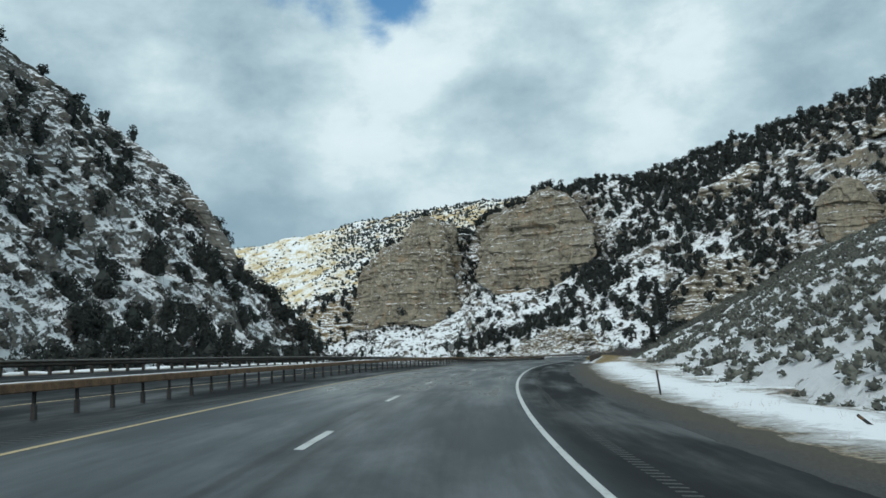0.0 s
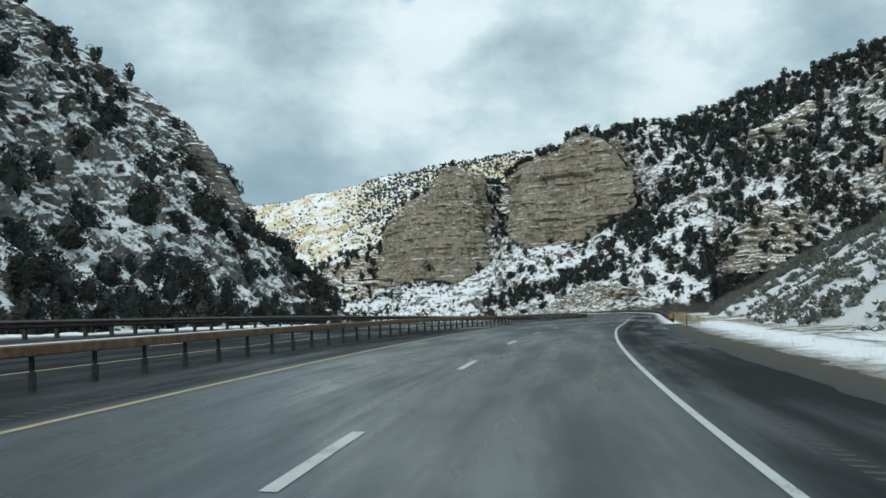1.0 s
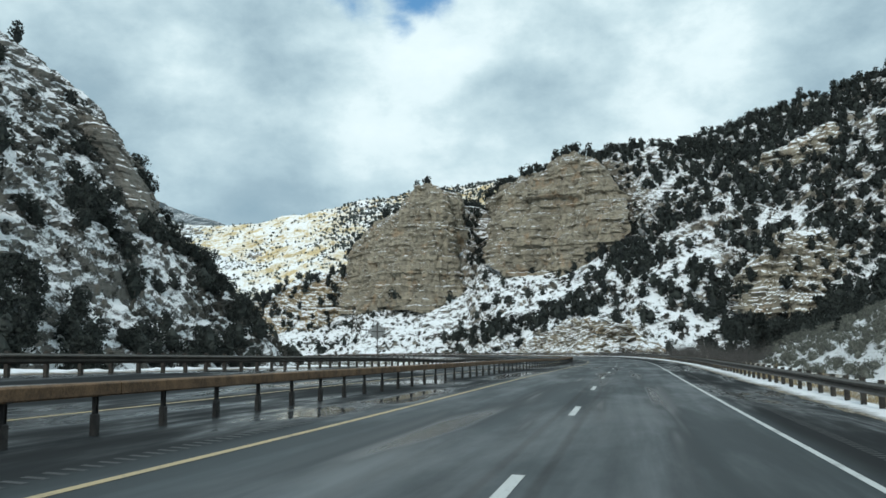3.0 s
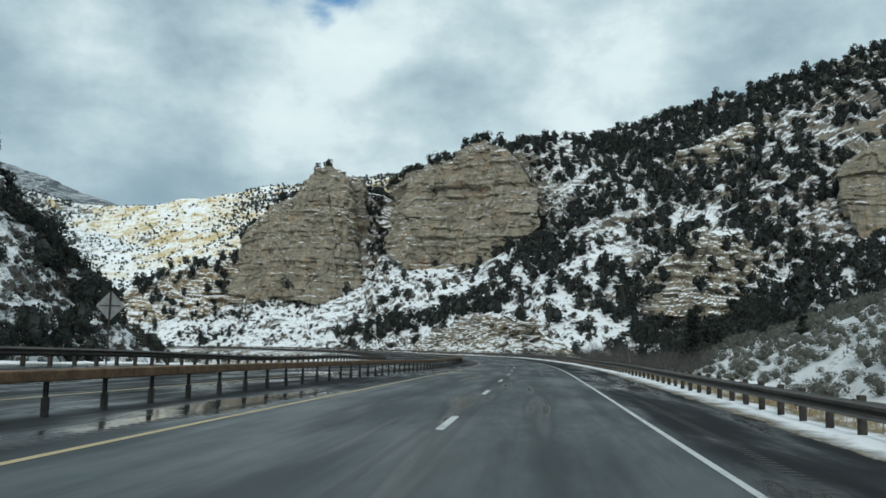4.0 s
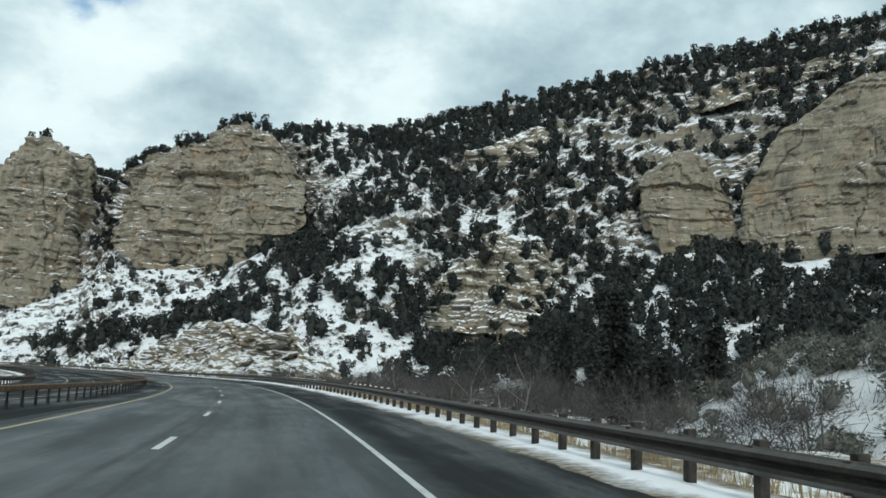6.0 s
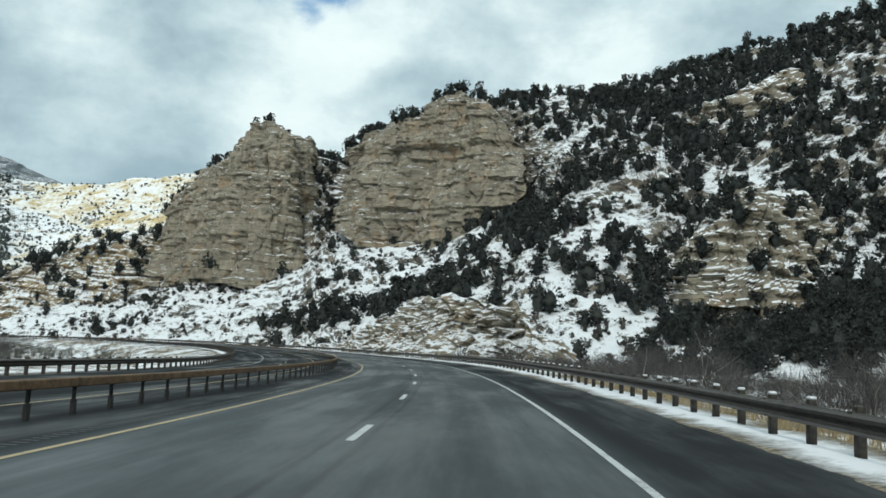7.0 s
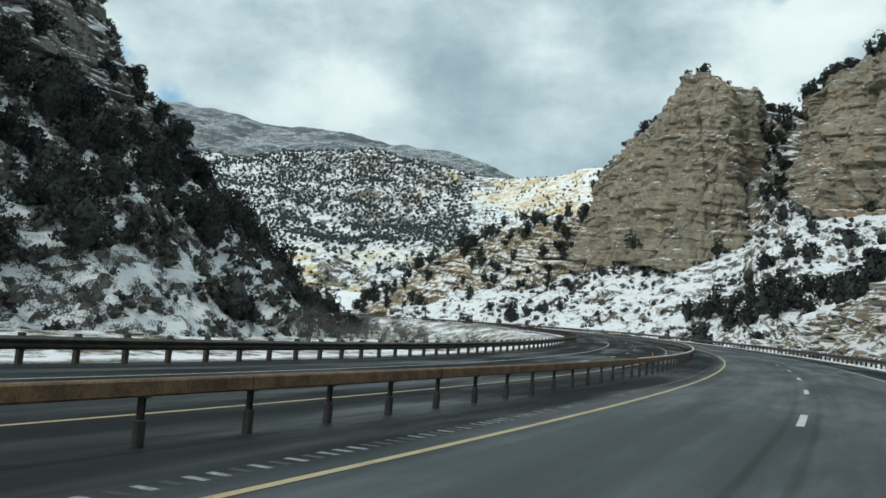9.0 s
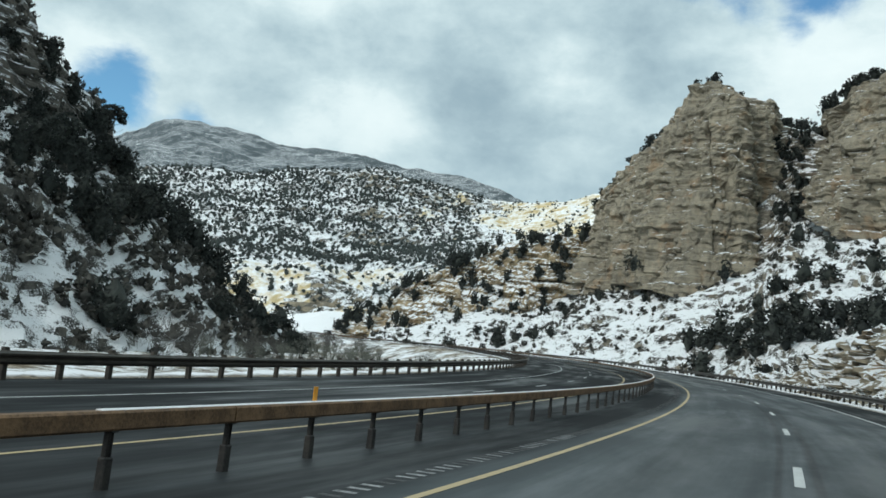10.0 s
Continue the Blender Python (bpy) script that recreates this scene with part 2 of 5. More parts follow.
    wet = math_node(nt, "MAXIMUM", wet, math_node(nt, "MULTIPLY", sheen, math_node(nt, "ADD", 0.10, math_node(nt, "MULTIPLY", step(nt, math_node(nt, "ADD", math_node(nt, "MULTIPLY", blot, 0.6), math_node(nt, "MULTIPLY", scuff, 0.4)), 0.38, 0.62), 0.42))))
    dry = math_node(nt, "ADD", 0.54, math_node(nt, "MULTIPLY", side, 0.40))
    rough = math_node(nt, "SUBTRACT", dry, math_node(nt, "MULTIPLY", wet, math_node(nt, "ADD", 0.66, math_node(nt, "MULTIPLY", side, 0.70))), clamp=True)
    link(nt, math_node(nt, "ADD", rough, math_node(nt, "MULTIPLY", math_node(nt, "SUBTRACT", grit, 0.5), 0.12)), b.inputs["Roughness"])
    link(nt, math_node(nt, "ADD", 0.05, math_node(nt, "MULTIPLY", wet, 0.55)), b.inputs["Specular IOR Level"])
    bump(nt, b, grit, 0.06, 0.003)
    return m


def paint_material(name, colour, worn):
    m, nt, b = material(name, colour, 0.6)
    pos = nt.nodes.new("ShaderNodeNewGeometry").outputs["Position"]
    n1, n2 = noise_node(nt, pos, 1.3, 5, 0.6), noise_node(nt, pos, 28.0, 4, 0.7)
    wear = step(nt, math_node(nt, "ADD", math_node(nt, "MULTIPLY", n1, 0.5), math_node(nt, "MULTIPLY", n2, 0.5)), 0.50, 0.68)
    link(nt, blend(nt, math_node(nt, "MULTIPLY", wear, worn), colour, (0.09, 0.09, 0.09)), b.inputs["Base Color"])
    return m


def ground_material():
    """Snow lying thin over straw-coloured grass and brown soil."""
    m, nt, b = material("verge_ground", rough=0.9)
    pos = nt.nodes.new("ShaderNodeNewGeometry").outputs["Position"]
    n8, n2, n03 = noise_node(nt, pos, 0.11, 5, 0.6), noise_node(nt, pos, 0.6, 7, 0.65, 0.3), noise_node(nt, pos, 5.0, 5, 0.7)
    soil = blend(nt, step(nt, n2, 0.4, 0.6), (0.085, 0.065, 0.045), (0.27, 0.215, 0.13))
    soil = blend(nt, math_node(nt, "MULTIPLY", step(nt, n03, 0.5, 0.7), 0.5), soil, (0.36, 0.29, 0.17))
    lie = math_node(nt, "ADD", math_node(nt, "MULTIPLY", n8, 0.4), math_node(nt, "ADD", math_node(nt, "MULTIPLY", n2, 0.4), math_node(nt, "MULTIPLY", n03, 0.25)))
    link(nt, blend(nt, step(nt, lie, 0.47, 0.58), soil, (0.80, 0.83, 0.86)), b.inputs["Base Color"])
    bump(nt, b, math_node(nt, "ADD", n03, n2), 0.6, 0.12)
    return m


def leaf_material(name, dark, light, scale=1.5):
    m, nt, b = material(name, dark, 0.75)
    geo = nt.nodes.new("ShaderNodeNewGeometry")
    n = noise_node(nt, geo.outputs["Position"], scale, 3, 0.6)
    f = math_node(nt, "ADD", math_node(nt, "MULTIPLY", n, 0.6), math_node(nt, "MULTIPLY", geo.outputs["Random Per Island"], 0.4))
    link(nt, blend(nt, step(nt, f, 0.3, 0.75), dark, light), b.inputs["Base Color"])
    b.inputs["Specular IOR Level"].default_value = 0.2
    return m


ASPHALT = asphalt_material()
WHITE_PAINT = paint_material("white_road_paint", (0.50, 0.52, 0.515), 0.75)
YELLOW_PAINT = paint_material("yellow_road_paint", (0.44, 0.345, 0.19), 0.8)
GROUND = ground_material()
MOUNTAIN = hillside_material("mountain_rock_and_snow", 0.50, rock=((0.085, 0.081, 0.072), (0.29, 0.26, 0.205)), rusty=0.25, grain=0.5, bare=0.42, lean_gain=0.5)
CLIFF = hillside_material("bedded_limestone_cliff", 0.27, rock=((0.096, 0.089, 0.073), (0.345, 0.304, 0.228)), seams=0.3, bedded=0.6, grain=0.35, steep=(0.86, 0.70), bare=0.40, lean_gain=0.55)
SNOWY_CLIFF = hillside_material("bedded_limestone_with_snow", 0.72, rock=((0.096, 0.089, 0.073), (0.345, 0.304, 0.228)), seams=0.3, bedded=0.6, grain=0.3, steep=(0.80, 0.62), bare=0.26, lean_gain=0.6)
OUTCROP = hillside_material("blocky_outcrop_rock", 0.70, rock=((0.115, 0.105, 0.086), (0.40, 0.35, 0.26)), seams=0.4, grain=0.25, steep=(0.62, 0.44), bare=0.18, lean_gain=0.25)
NOSE_ROCK = hillside_material("grey_hillside_rock", 0.68, rock=((0.06, 0.06, 0.057), (0.20, 0.19, 0.165)), rusty=0.15, seams=0.4, bedded=0.6, grain=0.3, steep=(0.80, 0.62), bare=0.28, lean_gain=0.6)
SPUR_ROCK = hillside_material("orange_broken_limestone", 0.70, rock=((0.15, 0.12, 0.085), (0.47, 0.375, 0.235)), seams=0.3, bedded=0.6, grain=0.35, steep=(0.72, 0.5), bare=0.26, lean_gain=0.6)
LEFT_HILL = hillside_material("steep_snowy_hillside", 0.64, soil=((0.028, 0.028, 0.026), (0.10, 0.095, 0.08)), rock=((0.055, 0.055, 0.053), (0.20, 0.19, 0.168)), rusty=0.15, melt=0.12, grain=0.25, steep=(0.37, 0.23), bare=0.14)
SAGE_HILL = hillside_material("sagebrush_hillside_ground", 0.66, soil=((0.11, 0.098, 0.072), (0.24, 0.205, 0.14)), grain=0.22, steep=(0.2, 0.1), bedded=0.0)
# straw soil and rock brightened and warmed: painted sunlight on the open slope
SUN_TINTED_STRAW = hillside_material("snow_and_straw_sun_tinted", 0.47, soil=((0.50, 0.395, 0.20), (0.70, 0.57, 0.31)), rock=((0.40, 0.31, 0.17), (0.66, 0.53, 0.30)), grain=4.0, melt=0.30, steep=(0.70, 0.52), bedded=0.3)
FAR_SLOPE = hillside_material("far_valley_slope", 0.44, soil=((0.055, 0.055, 0.05), (0.15, 0.14, 0.115)), rock=((0.15, 0.13, 0.10), (0.40, 0.345, 0.25)), grain=1.1, steep=(0.66, 0.50))
KNOLL = hillside_material("snowy_knoll", 0.80, grain=0.8, steep=(0.3, 0.1), bedded=0.0)
# blue-grey soil tones carry the haze in front of the far ridge
HAZED_RANGE = hillside_material("haze_toned_distant_range", 0.17, soil=((0.065, 0.083, 0.095), (0.115, 0.138, 0.15)), melt=0.2, grain=0.5, steep=(0.3, 0.1), bedded=0.0)
RUST = speckled("weathered_steel", (0.085, 0.052, 0.030), (0.23, 0.14, 0.075), 3.0, 0.7, 0.25)
DARK_STEEL = speckled("dark_weathered_steel", (0.022, 0.022, 0.023), (0.06, 0.055, 0.05), 4.0, 0.6, 0.4)
WBEAM = speckled("aged_dark_guardrail_steel", (0.035, 0.033, 0.03), (0.085, 0.075, 0.062), 2.5, 0.55, 0.5)
TIMBER = speckled("dark_post_timber", (0.022, 0.020, 0.018), (0.065, 0.056, 0.046), 6.0, 0.9)
def edge_snow_material():
    """Old snow thinning out to dirty slush, soil and straw at the rims of a drift; the map's x runs across the drift from 0 to 1."""
    m, nt, b = material("thin_dirty_snow", rough=0.85)
    uv = nt.nodes.new("ShaderNodeUVMap")
    uv.uv_map = "drift"
    x = node(nt, "ShaderNodeSeparateXYZ", Vector=uv.outputs[0]).outputs["X"]
    pos = nt.nodes.new("ShaderNodeNewGeometry").outputs["Position"]
    n1, n2, n3 = noise_node(nt, pos, 0.8, 6, 0.65, 0.4), noise_node(nt, pos, 6.0, 5, 0.7), noise_node(nt, pos, 0.12, 4, 0.6)
    rim = math_node(nt, "MINIMUM", math_node(nt, "MULTIPLY", x, 1.15), math_node(nt, "MULTIPLY", math_node(nt, "SUBTRACT", 1.0, x), 0.9))
    lie = math_node(nt, "ADD", math_node(nt, "MULTIPLY", n1, 0.6), math_node(nt, "ADD", math_node(nt, "MULTIPLY", n2, 0.35), math_node(nt, "MULTIPLY", n3, 0.3)))
    deep = math_node(nt, "ADD", math_node(nt, "MINIMUM", rim, 0.6), lie)
    soil = blend(nt, step(nt, n2, 0.42, 0.62), (0.07, 0.058, 0.043), (0.30, 0.245, 0.155))
    slush = blend(nt, step(nt, deep, 0.68, 0.86), soil, (0.34, 0.34, 0.335))
    col = blend(nt, step(nt, deep, 0.80, 1.03), slush, (0.80, 0.82, 0.85))
    link(nt, col, b.inputs["Base Color"])
    bump(nt, b, math_node(nt, "ADD", n2, n1), 0.6, 0.05)
    return m


EDGE_SNOW = edge_snow_material()
SNOW = speckled("old_snow", (0.72, 0.74, 0.77), (0.86, 0.88, 0.90), 1.2, 0.8, 0.0, 0.06)
JUNIPER = leaf_material("juniper_foliage", (0.017, 0.021, 0.021), (0.050, 0.058, 0.051))
BARK = speckled("grey_bark", (0.05, 0.04, 0.032), (0.12, 0.10, 0.085), 5.0, 0.95)
# paler, greyer juniper: the haze of distance is put into the colour
HAZED_JUNIPER = leaf_material("haze_toned_juniper_foliage", (0.035, 0.043, 0.042), (0.085, 0.10, 0.095))
OPEN_JUNIPER = leaf_material("dusted_juniper_foliage", (0.06, 0.068, 0.058), (0.14, 0.15, 0.12))
SAGE = leaf_material("sagebrush_twigs", (0.070, 0.075, 0.066), (0.195, 0.20, 0.172))
SCRUB = leaf_material("hillside_scrub", (0.030, 0.031, 0.029), (0.105, 0.102, 0.088))
TWIG = leaf_material("bare_twigs", (0.040, 0.039, 0.039), (0.125, 0.118, 0.110))
PALE_BARK = speckled("pale_aspen_bark", (0.14, 0.13, 0.118), (0.30, 0.28, 0.25), 4.0, 0.9)
STRAW = leaf_material("straw_grass", (0.20, 0.15, 0.08), (0.42, 0.34, 0.20), 4.0)
YELLOW_SIGN = speckled("yellow_sheeting", (0.42, 0.28, 0.035), (0.52, 0.35, 0.05), 5.0, 0.6)
ORANGE_SIGN = speckled("orange_sheeting", (0.70, 0.30, 0.03), (0.80, 0.36, 0.04), 5.0, 0.45)
BLACK_PAINT = speckled("black_paint", (0.015, 0.015, 0.015), (0.03, 0.03, 0.03), 5.0, 0.5)


# ---- mesh helpers ----
def mesh_object(name, verts, faces, mats, parent=None, smooth=False, slots=None):
    me = bpy.data.meshes.new(name)
    me.from_pydata(verts.tolist() if hasattr(verts, "tolist") else verts, [], faces.tolist() if hasattr(faces, "tolist") else faces)
    for m in mats if isinstance(mats, (list, tuple)) else [mats]:
        me.materials.append(m)
    if slots is not None:
        me.polygons.foreach_set("material_index", np.asarray(slots, dtype=np.int32))
    if smooth:
        me.polygons.foreach_set("use_smooth", np.ones(len(me.polygons), dtype=bool))
    me.update()
    ob = new(name, me)
    if parent is not None:
        ob.parent = parent
    return ob


def part(name, bm, mat_, parent, label="", m=None):
    me = bpy.data.meshes.new(name)
    bm.to_mesh(me)
    bm.free()
    me.materials.append(mat_)
    ob = new(name, me)
    ob.parent = parent
    if m is not None:
        ob.matrix_local = m
    return tagged(ob, label) if label else ob


def shared(name, me, parent, m):
    ob = new(name, me)
    ob.parent = parent
    ob.matrix_local = m
    return ob


def hash_unit(ix, iy, iz, seed):
    with np.errstate(over="ignore"):
        h = ix.astype(np.uint32) * np.uint32(374761393) + iy.astype(np.uint32) * np.uint32(668265263) + iz.astype(np.uint32) * np.uint32(2246822519) + np.uint32(seed * 144665 + 77)
        h = (h ^ (h >> np.uint32(13))) * np.uint32(1274126177)
        h = (h ^ (h >> np.uint32(15))) * np.uint32(2654435761)
        h ^= h >> np.uint32(16)
    return h.astype(np.float64) / 4294967295.0


def value_noise(p, seed=0):
    i = np.floor(p).astype(np.int64)
    f = p - i
    f = f * f * f * (f * (f * 6 - 15) + 10)
    total = 0
    for dx in (0, 1):
        for dy in (0, 1):
            for dz in (0, 1):
                w = (f[..., 0] if dx else 1 - f[..., 0]) * (f[..., 1] if dy else 1 - f[..., 1]) * (f[..., 2] if dz else 1 - f[..., 2])
                total = total + w * hash_unit(i[..., 0] + dx, i[..., 1] + dy, i[..., 2] + dz, seed)
    return total * 2 - 1


def fbm(p, octaves=4, seed=0, gain=0.5):
    total, amp = 0, 1.0
    for k in range(octaves):
        total = total + amp * value_noise(p * 2.03 ** k + 17.3 * k, seed + k)
        amp *= gain
    return total


def catmull(values, u):
    v = np.asarray(values, float)
    v = np.concatenate([2 * v[:1] - v[1:2], v, 2 * v[-1:] - v[-2:-1]])
    i = np.minimum(u.astype(int), len(v) - 4)
    f = (u - i)[:, None]
    a, b, c, d = v[i], v[i + 1], v[i + 2], v[i + 3]
    return 0.5 * (2 * b + (c - a) * f + (2 * a - 5 * b + 4 * c - d) * f ** 2 + (3 * b - a - 3 * c + d) * f ** 3)


# ---- the road line: one node every 25 m along the lane line ----
ROAD_S, ROAD_STEP = -115.0, 25.0
ROAD_X = [-9.38, -7.8, -6.22, -4.64, -3.06, -1.48, 2.1, 7.2, 13.51, 20.77, 28.06, 35.51, 42.86, 49.82, 55.87, 60.86, 64.36, 66.21, 66.58, 65.21, 61.84, 56.19, 48.11, 37.57, 24.77, 9.89, -6.92, -25.49, -45.64, -67.17, -89.01, -111.15, -133.57, -156.26, -179.21, -202.39]
ROAD_Y = [-116.18, -91.23, -66.28, -41.33, -16.38, 8.57, 33.3, 57.75, 81.92, 105.84, 129.74, 153.59, 177.47, 201.47, 225.7, 250.21, 274.98, 299.92, 324.92, 349.88, 374.66, 399.01, 422.67, 445.34, 466.81, 486.9, 505.4, 522.14, 536.93, 549.64, 561.81, 573.42, 584.48, 594.98, 604.9, 614.25]
ROAD_Z = [-0.3, -0.3, -0.3, -0.25, -0.12, -0.02, 0.24, 0.5, 0.64, 0.65, 0.71, 0.72, 0.69, 0.71, 0.71, 0.74, 0.81, 0.82, 0.89, 1.02, 1.17, 1.33, 1.48, 1.57, 1.6, 1.5, 1.3, 0.95, 0.55, 0.25, 0.1, 0.0, 0.0, 0.0, 0.0, 0.0]
ROAD_BANK = [0.03, 0.04, 0.045, 0.05, 0.06, 0.0682, 0.0639, 0.058, 0.0524, 0.045, 0.0307, 0.0189, -0.0005, -0.0013, -0.018, -0.0284, -0.0397, -0.0383, -0.0301, -0.0217, -0.0197, -0.0206, -0.0242, -0.0251, -0.02, -0.02, -0.02, -0.02, -0.02, -0.02, -0.02, 0.0, 0.0, 0.0, 0.0, 0.0]
ROAD_NODES = np.stack([ROAD_X, ROAD_Y, ROAD_Z, ROAD_BANK], 1)


def road_frame(s):
    """Place of the lane line, unit vector to the right, and bank, at s metres along."""
    s = np.atleast_1d(np.asarray(s, float))
    u = np.clip((s - ROAD_S) / ROAD_STEP, 0, len(ROAD_X) - 1.001)
    here, ahead, back = catmull(ROAD_NODES, u), catmull(ROAD_NODES, np.clip(u + 0.02, 0, len(ROAD_X) - 1.001)), catmull(ROAD_NODES, np.clip(u - 0.02, 0, len(ROAD_X) - 1.001))
    d = ahead[:, :2] - back[:, :2]
    d /= np.linalg.norm(d, axis=1)[:, None]
    return here[:, :3], np.stack([d[:, 1], -d[:, 0]], 1), here[:, 3]


def road_point(s, off, up=0.0):
    p, right, bank = road_frame(s)
    off = np.broadcast_to(np.asarray(off, float), p[:, 0].shape)
    return np.stack([p[:, 0] + right[:, 0] * off, p[:, 1] + right[:, 1] * off, p[:, 2] - bank * off + up], 1)


def road_pose(s, off, up=0.0, turn=0.0):
    """A pose upright on the road at s, off: x points to the right of the road, y along it."""
    p = road_point(s, off, up)[0]
    r = road_frame(s)[1][0]
    return pose(*p, 0, 0, math.degrees(math.atan2(r[1], r[0])) + turn)


def ribbon(name, s, offs, up, mat_, parent=None, uv=False, thick=0.0):
    """A strip of road from s[0] to s[-1], through the offsets across."""
    rows = [road_point(s, o, up) for o in offs]
    n, k = len(s), len(offs)
    v = np.stack(rows, 1).reshape(-1, 3)
    idx = np.arange(n * k).reshape(n, k)
    f = np.stack([idx[:-1, :-1], idx[:-1, 1:], idx[1:, 1:], idx[1:, :-1]], -1).reshape(-1, 4)
    ob = mesh_object(name, v, f, mat_, parent, smooth=True)
    if uv:
        lay = ob.data.uv_layers.new(name="road")
        loops = np.empty(len(ob.data.loops), dtype=np.int32)
        ob.data.loops.foreach_get("vertex_index", loops)
        flat_uv = np.stack([np.tile(np.asarray(offs, float), n), np.repeat(s, k)], 1)
        lay.data.foreach_set("uv", flat_uv[loops].ravel())
    return ob


PAVE_LEFT, PAVE_RIGHT = -18.9, 7.1
s_all = np.arange(-110, 750, 2.0)
road = tagged(ribbon("road", s_all, [PAVE_LEFT, -16, -11.4, -8.3, -6.0, -3.8, 0.0, 4.0, PAVE_RIGHT], 0.0, ASPHALT, uv=True), "grey weathered asphalt highway with damp wheel tracks", "road", kind="structure")
for off, wide, m, label in ((-3.72, 0.12, YELLOW_PAINT, "solid yellow edge line, worn"), (4.0, 0.125, WHITE_PAINT, "solid white edge line, worn"), (-8.33, 0.11, YELLOW_PAINT, "solid yellow edge line, worn"), (-14.4, 0.11, WHITE_PAINT, "solid white edge line, worn")):
    line = ribbon("edge_line", s_all, [off - wide / 2, off + wide / 2], 0.006, m, road)
    tagged(line, label)
for k in range(-9, 58):
    s0 = 14.53 + 12.2 * k
    ribbon("lane_dash", np.linspace(s0, s0 + 3.05, 4), [-0.075, 0.075], 0.006, WHITE_PAINT, road)
    if k > -5:
        ribbon("lane_dash", np.linspace(s0 - 5.2, s0 - 2.15, 4), [-11.47, -11.33], 0.006, WHITE_PAINT, road)


# ---- ground: one sheet to the horizon, low beside the road ----
def axis(low, high, fine_low, fine_high, step_, grow=1.35):
    mid_ = list(np.arange(fine_low, fine_high, step_))
    a, d = [], step_
    x = fine_low
    while x > low:
        d *= grow
        x -= d
        a.append(x)
    b, d, x = [], step_, mid_[-1]
    while x < high:
        d *= grow
        x += d
        b.append(x)
    return np.array(a[::-1] + mid_ + b)


gx, gy = axis(-6000, 6000, -150, 150, 2.5), axis(-3000, 9000, -60, 660, 2.5)
GX, GY = np.meshgrid(gx, gy)
rs = np.arange(-110, 750, 4.0)
rp, rr, rbk = road_frame(rs)
dist = np.full(GX.shape, 1e9)
offset, level, tilt = np.zeros(GX.shape), np.zeros(GX.shape), np.zeros(GX.shape)
for (px, py, pz), (rx_, ry_), bk in zip(rp, rr, rbk):
    d = np.hypot(GX - px, GY - py)
    near = d < dist
    dist = np.where(near, d, dist)
    offset = np.where(near, (GX - px) * rx_ + (GY - py) * ry_, offset)
    level, tilt = np.where(near, pz, level), np.where(near, bk, tilt)
ground_z = level - tilt * np.clip(offset, -21, 10) - 0.16
left_fall, right_fall = np.clip((-offset - 21.5) / 12, 0, 1), np.clip((offset - 9.5) / 14, 0, 1)
ground_z -= left_fall ** 1.5 * (ground_z + 3.2)
ground_z -= right_fall * (0.3 + 0.5 * tilt * 0) * np.clip((GY - 150) / 60, 0, 1) * 2.2
rough_ = np.clip((np.abs(offset + 6.0) - 15.5) / 8, 0, 1)
gp = np.stack([GX, GY, 0 * GX], -1)
ground_z += rough_ * (0.35 * fbm(gp / 9.0, 3, 3) + 0.12 * fbm(gp / 2.5, 2, 5))
ground_z -= np.clip((dist - 120) / 400, 0, 1) * 6
gi = np.arange(GX.size).reshape(GX.shape)
gf = np.stack([gi[:-1, :-1], gi[:-1, 1:], gi[1:, 1:], gi[1:, :-1]], -1).reshape(-1, 4)
tagged(mesh_object("ground", np.stack([GX, GY, ground_z], -1).reshape(-1, 3), gf, GROUND, smooth=True), "valley ground with thin snow over straw grass", "ground", kind="structure")


